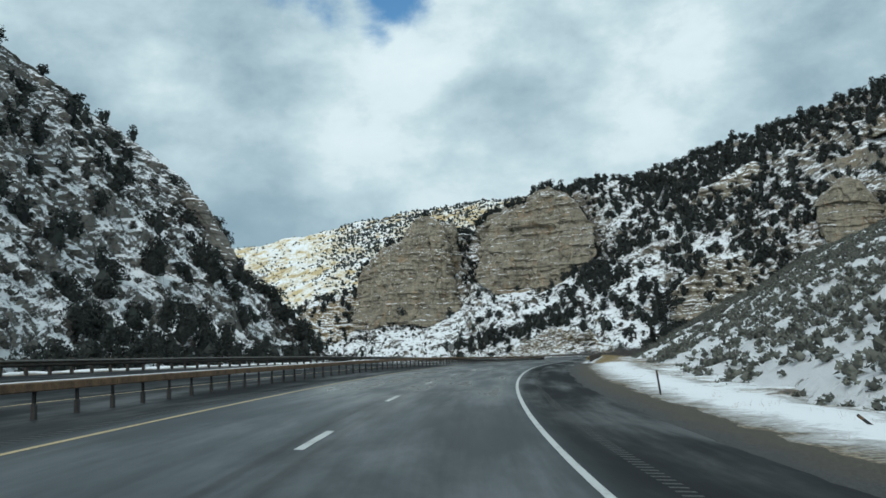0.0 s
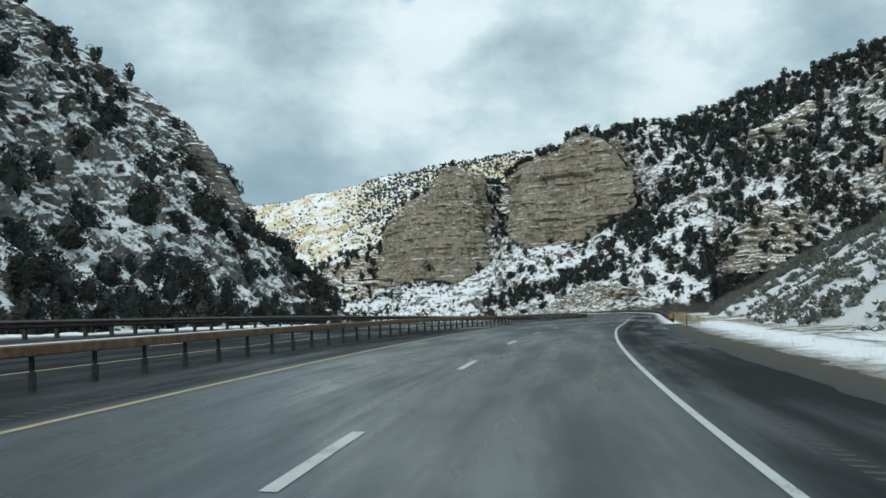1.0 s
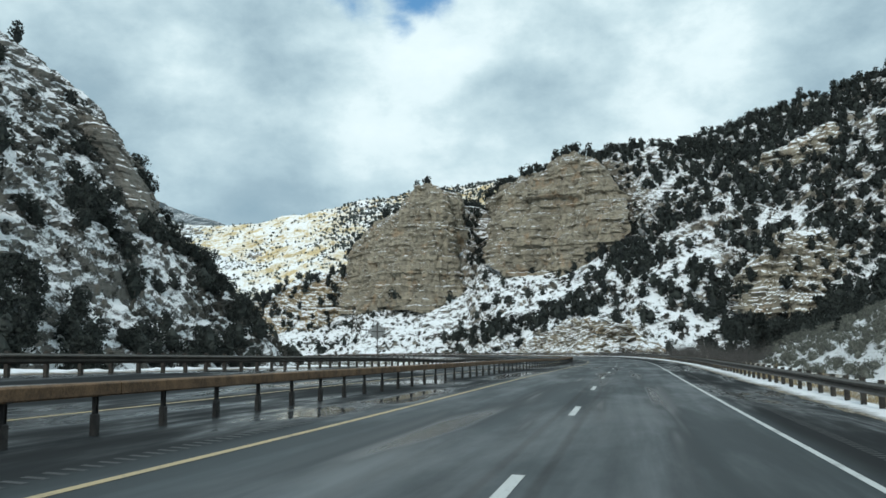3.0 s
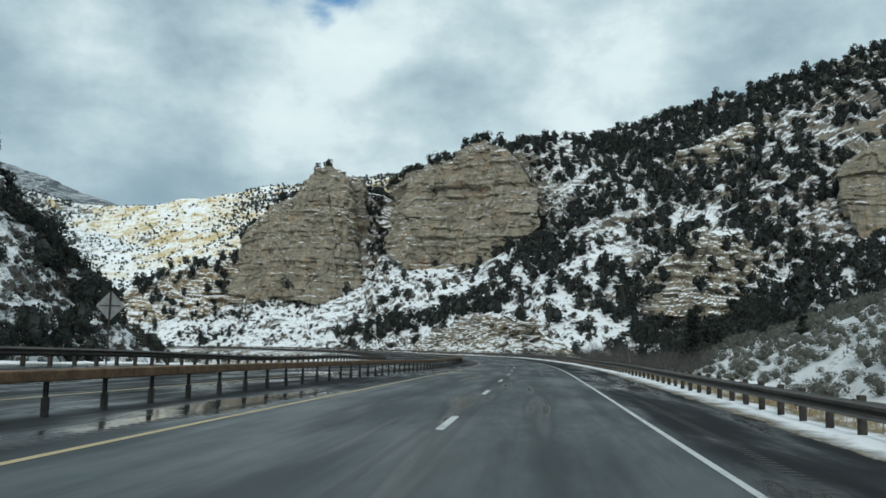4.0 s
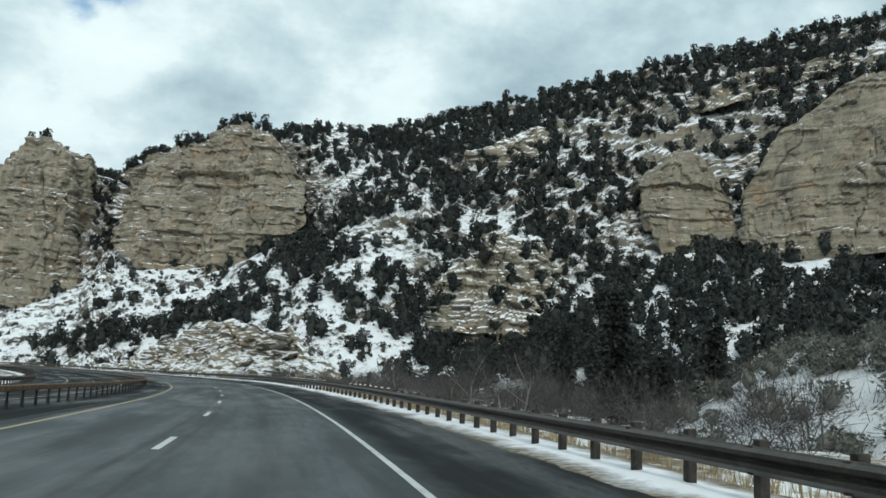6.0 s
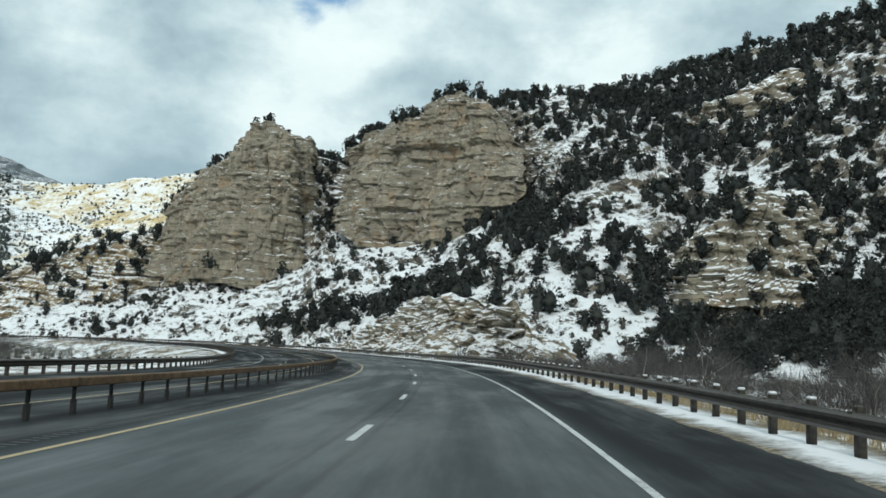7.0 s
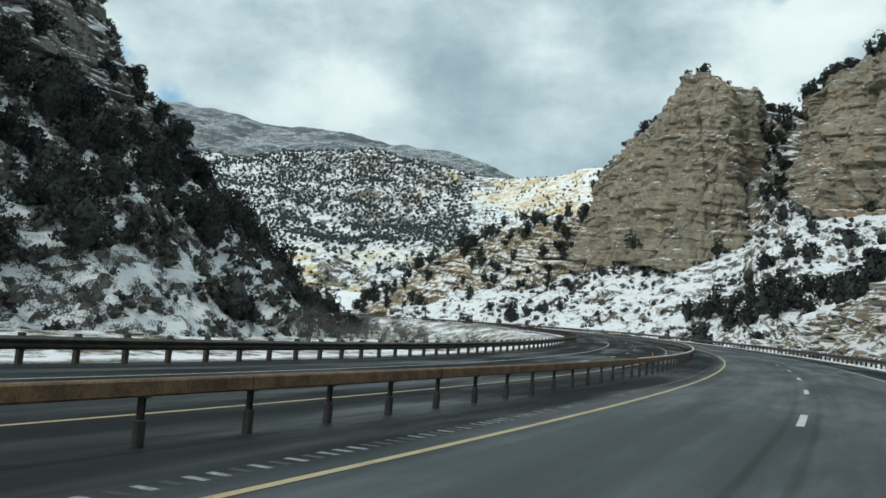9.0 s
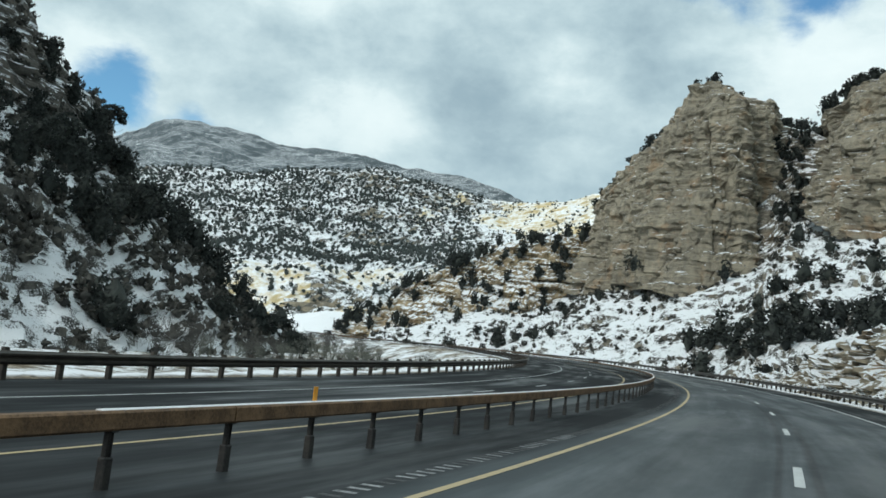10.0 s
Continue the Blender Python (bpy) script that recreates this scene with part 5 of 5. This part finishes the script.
def near_cover(p, v, u):
    scatter_ = 0.22 * clumped(p, 11.0, 23, -0.2, 0.3)
    foot = 0.24 * np.clip((13 - p[:, 2]) / 9, 0, 1) * (p[:, 1] < 325) * clumped(p, 9.0, 27, -0.3, 0.15)
    spur = 0.7 * np.clip((p[:, 1] - 322) / 12, 0, 1) * np.clip((p[:, 2] - np.where(p[:, 1] < 355, 5, 12)) / 4, 0, 1) * np.clip((41 - p[:, 2]) / 5, 0, 1) * clumped(p, 9.0, 29, -0.22, 0.12)
    open_ = 1 - 0.7 * ((p[:, 1] > 335) & (p[:, 2] < 10))
    return (v < 0.93) * np.where((p[:, 1] > 330) & (p[:, 2] > 45), 0.25, 1.0) * np.clip(((0.62 + 0.5 * (p[:, 1] > 335)) * scatter_ + 0.7 * foot) * open_ + spur, 0, 1)


lh_trees = thin_out(scatter(left_hill, left_hill_n, 17000, near_cover, RNG, 0.22), 2.3, RNG)
# gaps among the trees of the spur, wider round the lone pine
keep_odds = np.where(lh_trees[:, 1] > 330, 0.66, 1.0) * (np.hypot(lh_trees[:, 0] + 61, lh_trees[:, 1] - 421.5) > 12)
lh_trees = lh_trees[np.random.default_rng(94).random(len(lh_trees)) < keep_odds]
def far_cover(p, v, u):
    open_side = p[:, 0] - (60 - 0.30 * (p[:, 1] - 241)) > 0
    wood = np.clip(0.12 + 0.95 * clumped(p, 26.0, 33, -0.6, 0.1), 0, 1)
    bench = np.where(v < 0.31, 0.10, np.where(v < 0.42, 1.0, wood))
    thin = 0.03 + 0.12 * clumped(p, 40.0, 35, -0.3, 0.3) + 0.55 * np.clip((p[:, 0] + 60) / 110, 0, 1)
    return np.where(open_side, thin, bench)


fs_trees = thin_out(scatter(far_slope, far_slope_n, 78000, far_cover, RNG, 0.3), 3.3, RNG)
fs_open = (fs_trees[:, 0] - (60 - 0.30 * (fs_trees[:, 1] - 241)) > 0) & (fs_trees[:, 0] < -30)
grow("woods_far", fs_trees[~fs_open], "dark junipers crowding the far slope", 34, (0.5, 1.25), FAR_TREES, leaf=HAZED_JUNIPER)
grow("woods_far_open", fs_trees[fs_open], "small scattered junipers on the open straw slope", 36, (0.35, 0.95), FAR_TREES, leaf=OPEN_JUNIPER)


def juniper(h, r, tufts, seed, label, limbs=4):
    """A juniper of its own: trunk and crown."""
    rng = np.random.default_rng(seed)
    root = tagged(new("juniper_tree"), label, "tree")
    cv, cf = crown(h, r, tufts, 0.30, rng, 0.60, 15, 0.32)
    mesh_object("crown", cv, cf, JUNIPER, root)
    sv, sf = stem(h * 0.75, 0.045 * h, rng, 7, limbs=limbs)
    mesh_object("trunk", sv, sf, BARK, root)
    return root


TREE_LABEL = "dark green bushy juniper tree on a snowy slope"
SEEDLINGS = [juniper(h, r, 1050, 300 + i, TREE_LABEL) for i, (h, r) in enumerate(((4.8, 2.4), (5.4, 2.2), (4.0, 2.4), (6.0, 2.0), (4.6, 2.1), (3.4, 2.1)))]


def plant(places, seed, group, scale=(0.75, 1.35)):
    """The first places take copies of the single trees."""
    rng = np.random.default_rng(seed)
    for q in places:
        k = rng.integers(len(SEEDLINGS))
        ob = copy_thing(SEEDLINGS[k], pose(q[0], q[1], q[2] - 0.15, rng.normal() * 2, rng.normal() * 2, rng.uniform(0, 360)))
        ob.scale = [rng.uniform(*scale)] * 3
        ob["group"] = group


# single trees: those on the lower slopes that stand nearest to the road
low_mt = mt_trees[(mt_trees[:, 2] < 62) & (mt_trees[:, 0] < 165)]
near_mt = low_mt[np.argsort(low_mt[:, 1])][:140]
near_lh = lh_trees[(lh_trees[:, 0] > -62)]
near_lh = near_lh[np.argsort(np.abs(near_lh[:, 1] - 392))][:240]


def without(all_, some):
    keys = {tuple(q) for q in some}
    return np.array([q for q in all_ if tuple(q) not in keys])


grow("woods_mountain", without(mt_trees, near_mt), "dark junipers and pines over the mountain slopes", 14, (0.7, 1.45))
grow("woods_near", without(lh_trees, near_lh), "dark junipers over the steep hillside", 24, (0.7, 1.65))
for ob, q in zip(SEEDLINGS, near_mt[:6]):
    ob.matrix_world = pose(q[0], q[1], q[2] - 0.15)
    ob["group"] = "junipers below the cliffs"
plant(near_mt[6:], 15, "junipers below the cliffs")
plant(near_lh, 25, "junipers on the steep hillside", (0.85, 1.75))

# the two single trees that stand out on the snow fan and on the spur
for q, sc in (((30.3, 569.2, 31.5), 1.75), ((43.0, 561.0, 31.0), 0.95)):
    ob = copy_thing(SEEDLINGS[0], pose(*q))
    ob.scale = [sc] * 3
    ob["group"] = "junipers below the cliffs"

def conifer(h, r, sprays, seed, label):
    """A dark conifer: a straight trunk with drooping whorls of branches that shorten towards the top."""
    rng = np.random.default_rng(seed)
    root = tagged(new("conifer_tree"), label, "tree")
    t = rng.uniform(0.10, 1.0, sprays) ** 0.85
    whorl = np.round(t * h / 0.55 + rng.normal(size=sprays) * 0.12) * 0.55
    arm = rng.integers(0, 7, sprays) * (2 * math.pi / 7) + whorl * 2.4 + rng.normal(size=sprays) * 0.22
    reach = r * np.clip(1.05 - whorl / h, 0.04, 1) ** 0.8 * (0.75 + 0.35 * np.sin(arm * 3 + whorl)) * np.sqrt(rng.uniform(0.05, 1, sprays))
    p = np.stack([reach * np.cos(arm), reach * np.sin(arm), whorl - 0.22 * reach + rng.normal(size=sprays) * 0.10], 1)
    out_ = np.stack([np.cos(arm), np.sin(arm), -0.25 + 0 * arm], 1) + rng.normal(size=(sprays, 3)) * 0.55
    out_ /= np.linalg.norm(out_, axis=1)[:, None]
    side = np.cross(out_, rng.normal(size=(sprays, 3)))
    side /= np.linalg.norm(side, axis=1)[:, None] + 1e-9
    w = 0.24 * rng.uniform(0.6, 1.4, sprays)[:, None]
    v = np.stack([p - side * w * 0.5, p + side * w * 0.5, p + out_ * w * 1.25], 1).reshape(-1, 3)
    mesh_object("crown", v, np.arange(sprays * 3).reshape(-1, 3), JUNIPER, root)
    sv, sf = stem(h * 1.02, 0.022 * h + 0.03, rng, 7, 0.02, 0)
    mesh_object("trunk", sv, sf, BARK, root)
    return root


def round_bush(stems, sprigs, h, r, seed, twig=0.009, lobes=9):
    """A leafless bush: arching stems out of one foot, and a haze of fine twigs round their ends."""
    rng = np.random.default_rng(seed)
    a = rng.uniform(0, 2 * math.pi, lobes)
    q = np.sqrt(rng.uniform(0.02, 1, lobes)) * r * 0.75
    tops = np.stack([q * np.cos(a), q * np.sin(a), h * (0.82 - 0.40 * (q / r) ** 2) * rng.uniform(0.75, 1.05, lobes)], 1)
    k = rng.integers(0, lobes, stems)
    foot = rng.normal(size=(stems, 3)) * np.array([0.14, 0.14, 0]) * r - np.array([0, 0, 0.1])
    end = tops[k] + rng.normal(size=(stems, 3)) * 0.16 * r
    mid_ = foot * 0.5 + end * 0.5 + np.array([0, 0, 0.12]) * h
    tris = []
    for p0, p1, w in ((foot, mid_, 2.6), (mid_, end, 1.7)):
        sd = np.cross(p1 - p0, rng.normal(size=(stems, 3)))
        sd /= np.linalg.norm(sd, axis=1)[:, None] + 1e-9
        tris += [np.stack([p0 - sd * twig * w, p0 + sd * twig * w, p1], 1), np.stack([p0 + sd * twig * w * 0.3, p1 + sd * twig * w * 0.7, p1 - sd * twig * w * 0.7], 1)]
    k = rng.integers(0, lobes, sprigs)
    d = rng.normal(size=(sprigs, 3))
    d /= np.linalg.norm(d, axis=1)[:, None]
    p0 = tops[k] + d * (0.40 * r * rng.uniform(0.1, 1.0, sprigs) ** 0.6)[:, None] * np.array([1, 1, 0.85])
    p0[:, 2] = np.maximum(p0[:, 2], 0.08 * h)
    grow_ = d + np.array([0, 0, 0.7]) + rng.normal(size=(sprigs, 3)) * 0.45
    grow_ /= np.linalg.norm(grow_, axis=1)[:, None]
    p1 = p0 + grow_ * (0.17 * h * rng.uniform(0.5, 1.3, sprigs))[:, None]
    sd = np.cross(grow_, rng.normal(size=(sprigs, 3)))
    sd /= np.linalg.norm(sd, axis=1)[:, None] + 1e-9
    tris.append(np.stack([p0 - sd * twig, p0 + sd * twig, p1], 1))
    v = np.concatenate(tris).reshape(-1, 3)
    return v, np.arange(len(v)).reshape(-1, 3)


def pale_tree(h, seed):
    """A leafless aspen: pale crooked stems under a haze of twigs."""
    rng = np.random.default_rng(seed)
    root = tagged(new("bare_tree"), "slender leafless tree with pale crooked trunk", "tree")
    sv, sf = stem(h, 0.05, rng, 6, 0.18, 2, 0.22)
    mesh_object("trunk", sv, sf, PALE_BARK, root)
    bv, bf = round_bush(26, 420, h * 0.95, h * 0.30, seed + 1, 0.008, 10)
    mesh_object("crown", bv, bf, TWIG, root)
    return root


# creek thicket beside the road: dark conifers, leafless bushes, a few pale aspens, snow between them
BARE = [[(*round_bush(26, 430, 2.2, 1.5, 400 + i), 0)] for i in range(5)]
LIGHT_BARE = [[(*round_bush(16, 170, 2.2, 1.5, 410 + i, 0.016), 0)] for i in range(4)]
TALL_BARE = [[(*round_bush(40, 800, 4.6, 2.2, 420 + i, 0.010, 14), 0)] for i in range(4)]
creek_s, creek_o = RNG.uniform(200, 335, 520), 15 + RNG.gamma(2.2, 7.5, 520)
creek = road_point(creek_s, creek_o)
creek[:, 2] = -1.7
keep_ = (creek_o > 18) & (creek_s < 262) & ((clumped(creek, 11.0, 47, -0.35, 0.1) > 0.35) | (creek_s < 236))
dark = thin_out(creek[keep_], 2.7, RNG)
FIRS = [conifer(h, r, 2300, 500 + i, "dark conifer standing in the creek thicket") for i, (h, r) in enumerate(((7.5, 1.9), (9.5, 2.2), (6.0, 1.8), (8.5, 2.4)))]
for ob, q in zip(FIRS, dark[:4]):
    ob.matrix_world = pose(*q)
    ob["group"] = "conifers along the creek"
dark = np.concatenate([dark[:4], np.array([(80.5, 218.8, -1.6), (76.2, 213.2, -1.6), (82.7, 218.0, -1.6), (75.7, 210.8, -1.6), (81.4, 214.9, -1.6), (77.2, 210.6, -1.6), (83.1, 224.7, -1.6), (86.1, 232.7, -1.6)], float), dark[4:]])
for q in dark[4:36]:
    ob = copy_thing(FIRS[RNG.integers(4)], pose(*q, 0, 0, RNG.uniform(0, 360)))
    ob.scale = [RNG.uniform(0.5, 1.0)] * 3
aspens = [pale_tree(4.6, 530), pale_tree(3.8, 540)]
for i, (s_, o_) in enumerate(((216, 12.6), (222, 13.4), (225, 12.8), (233, 13.8), (246, 13.2), (259, 14.0))):
    m_ = pose(*road_point(s_, o_, -1.2)[0], 0, 0, 70 * i)
    ob = aspens[i] if i < 2 else copy_thing(aspens[i % 2], m_)
    ob.matrix_world = m_
    ob["group"] = "bare trees along the creek"
SAGE_T = []
for i in range(5):
    rng_ = np.random.default_rng(440 + i)
    SAGE_T.append([(*round_bush(8, 130, 0.85, 0.62, 445 + i, 0.008, 9), 0), (*crown(0.66, 0.60, 190, 0.085, rng_, 0.5, 11, 0.25, 6, 3), 0)])


SAGE_FAR = [[(*crown(0.7, 0.66, 26, 0.28, np.random.default_rng(470 + i), 0.55, 7, 0.3, 5, 2), 0)] for i in range(4)]
SCRUB_T = [[(*crown(0.8, 0.7, 24, 0.36, np.random.default_rng(480 + i), 0.7, 5, 0.3, 5, 2), 0)] for i in range(4)]


def brush(name, templates, places, scale, mat_, label, category, seed):
    rng = np.random.default_rng(seed)
    return many(name, templates, places, rng.uniform(*scale, len(places)), [mat_], label, category, rng, 0.1)


bs = RNG.uniform(198, 350, 330)
bo = 12.8 + RNG.gamma(1.8, 4.5, 330)
bp = road_point(bs, bo)
bp[:, 2] = -1.5
bp = thin_out(bp[clumped(bp, 8.0, 57, -0.4, 0.1) > 0.25], 1.7, RNG)
brush("creek_brush", BARE, bp, (0.8, 1.7), TWIG, "rounded leafless grey brush along the creek", "shrub", 51)
tp = road_point(RNG.uniform(202, 345, 380), RNG.uniform(14.5, 36, 380))
tp[:, 2] = -1.6
brush("creek_saplings", TALL_BARE, thin_out(tp, 2.6, RNG), (0.65, 1.2), TWIG, "tall leafless grey bushes along the creek", "shrub", 52)
ls_ = RNG.uniform(20, 262, 460)
lo_ = -RNG.uniform(24, 50, 460)
lp_ = road_point(ls_, lo_)
lp_[:, 2] = -3.0
brush("river_brush", LIGHT_BARE, lp_, (0.6, 1.5), TWIG, "bare dark brush along the river bank", "shrub", 53)
ms_ = RNG.uniform(520, 700, 150)
mp_ = road_point(ms_, RNG.choice([-1, 1], 150) * RNG.uniform(12, 40, 150))
mp_[:, 2] = -1.5
brush("bend_brush", LIGHT_BARE, mp_, (0.7, 1.4), TWIG, "bare brush beyond the bend", "shrub", 54)

# a few leafless saplings on the flat by the river
rs_ = np.array([[12, 352, -3.4], [6, 366, -3.4], [-2, 398, -3.6], [2, 385, -3.4], [-20, 440, -3.6], [-30, 470, -3.5], [-38, 486, -3.5], [-24, 478, -3.5]], float)
brush("river_saplings", TALL_BARE, rs_, (0.9, 1.5), TWIG, "tall bare saplings by the river", "shrub", 55)

# fuzzy bushes on the snowy foot of the steep hillside, and low brush on the river bank past its end
fb = scatter(left_hill, left_hill_n, 9000, lambda p, v, u: 0.6 * (p[:, 2] < 13) * (p[:, 1] > 325) * clumped(p, 7.0, 58, -0.1, 0.4), RNG, 0.2)
brush("slope_bushes", BARE, thin_out(fb, 2.6, RNG), (0.5, 1.15), TWIG, "leafless grey bushes on the snowy slope foot", "shrub", 59)
rb = road_point(RNG.uniform(395, 560, 300), -RNG.uniform(22.5, 75, 300))
rb[:, 2] = -2.6
brush("bank_brush", LIGHT_BARE, rb, (0.5, 1.35), SAGE, "low straw-brown brush on the river bank", "shrub", 60)

# sagebrush on the low hill
sg = scatter(sage_hill, sage_hill_n, 36000, lambda p, v, u: (0.34 + 0.66 * clumped(p, 4.0, 71, -0.3, 0.3)) * np.clip(np.where(p[:, 1] < 115, 0.6, 0.3) + 1.5 * v, 0, 1), RNG, 0.1)
sg = thin_out(sg, 0.5, RNG)
sg = sg[(sg[:, 0] < 92) & (sg[:, 1] > 8)]
order = np.argsort(np.abs(sg[:, 1] - 168) + 0.6 * np.abs(sg[:, 0] - 64))
sage_root = tagged(new("sagebrush"), "grey-brown leafless sagebrush in snow", "shrub")
sv_, sf_, _ = SAGE_T[0][0]
tagged(mesh_object("branch_fan", sv_, sf_, SAGE, sage_root), kind="stuff")
sv_, sf_, _ = SAGE_T[0][1]
mesh_object("foliage", sv_, sf_, SAGE, sage_root)
sage_root.matrix_world = pose(*sg[order[0]])
sage_root["group"] = "sagebrush on the low hill"
for q in sg[order[1:160]]:
    ob = copy_thing(sage_root, pose(q[0], q[1], q[2] - 0.05, 0, 0, RNG.uniform(0, 360)))
    ob.scale = [RNG.uniform(0.5, 1.05)] * 3
brush("sagebrush_verge", SAGE_T, sg[order[160:1650]], (0.6, 1.45), SAGE, "twiggy grey sagebrush above the guardrail", "shrub", 77)
brush("sagebrush_cover", SAGE_FAR, sg[order[1650:]], (0.4, 0.95), SAGE, "grey-brown sagebrush covering the low hill", "shrub", 72)
lsg = scatter(left_hill, left_hill_n, 14000, lambda p, v, u: np.clip(0.55 * clumped(p, 9.0, 73, -0.35, 0.25) + 0.45 * (p[:, 1] > 325), 0, 1) * (p[:, 2] < 70) * (p[:, 1] > 60), RNG, 0.2)
brush("hillside_scrub", SCRUB_T, lsg, (0.9, 2.2), SCRUB, "low grey scrub on the steep hillside", "shrub", 74)
foot_rng = np.random.default_rng(91)
fsg = scatter(left_hill, left_hill_n, 16000, lambda p, v, u: 0.9 * (p[:, 1] > 322) * (p[:, 2] < 18) * clumped(p, 6.0, 92, -0.25, 0.2), foot_rng, 0.2)
brush("spur_scrub", SCRUB_T, thin_out(fsg, 1.3, foot_rng), (1.1, 2.6), SCRUB, "dark grey scrub on the snowy foot of the hillside", "shrub", 93)
msg = scatter(mountain, mountain_n, 24000, lambda p, v, u: 0.6 * clumped(p, 9.0, 75, -0.35, 0.25) * (p[:, 2] < 80), RNG, 0.35)
brush("mountain_scrub", SCRUB_T, msg, (0.6, 1.9), SCRUB, "low grey scrub below the cliffs", "shrub", 76)

# straw grass behind the guardrail and on the verge
gs = RNG.uniform(100, 260, 5200)
gpz = road_point(gs, 8.7 + RNG.gamma(1.5, 0.9, 5200), -0.15)
TUFT = [[(*twigs(9, 0.42, 0.18, 0.010, np.random.default_rng(460 + i), 0), 0)] for i in range(4)]
brush("straw_grass", TUFT, gpz[:3200], (0.6, 1.3), STRAW, "dry straw-coloured grass behind the guardrail", "grass", 81)
vs_ = RNG.uniform(2, 110, 1400)
vp_ = road_point(vs_, 9.5 + RNG.gamma(1.8, 1.6, 1400), -0.2)
brush("verge_grass", TUFT, vp_, (0.5, 1.2), STRAW, "dry grass tufts poking through verge snow", "grass", 82)


# a flat-topped pine on the skyline of the spur
pine = tagged(new("pine_tree"), "lone flat-topped pine on the rocky spur", "tree")
rng_ = np.random.default_rng(610)
sv_, sf_ = stem(7.2, 0.16, rng_, 7, 0.06, 5)
mesh_object("trunk", sv_, sf_, BARK, pine)
pads = []
for z_, x_, y_, r_ in ((6.4, 0.3, 0.2, 2.3), (5.5, -1.5, 0.4, 1.5), (5.2, 1.8, -0.5, 1.6), (4.3, -0.9, -0.6, 1.2), (4.0, 1.2, 0.7, 1.2)):
    pv, pf = crown(1.1, r_, 420, 0.26, rng_, 0.55, 9, 0.2)
    pads.append((pv + np.array([x_, y_, z_ - 0.4]), pf))
base_ = np.cumsum([0] + [len(p_[0]) for p_ in pads])
mesh_object("crown", np.concatenate([p_[0] for p_ in pads]), np.concatenate([p_[1] + k for p_, k in zip(pads, base_)]), JUNIPER, pine)
pine.matrix_world = pose(-61.0, 421.5, 36.4)
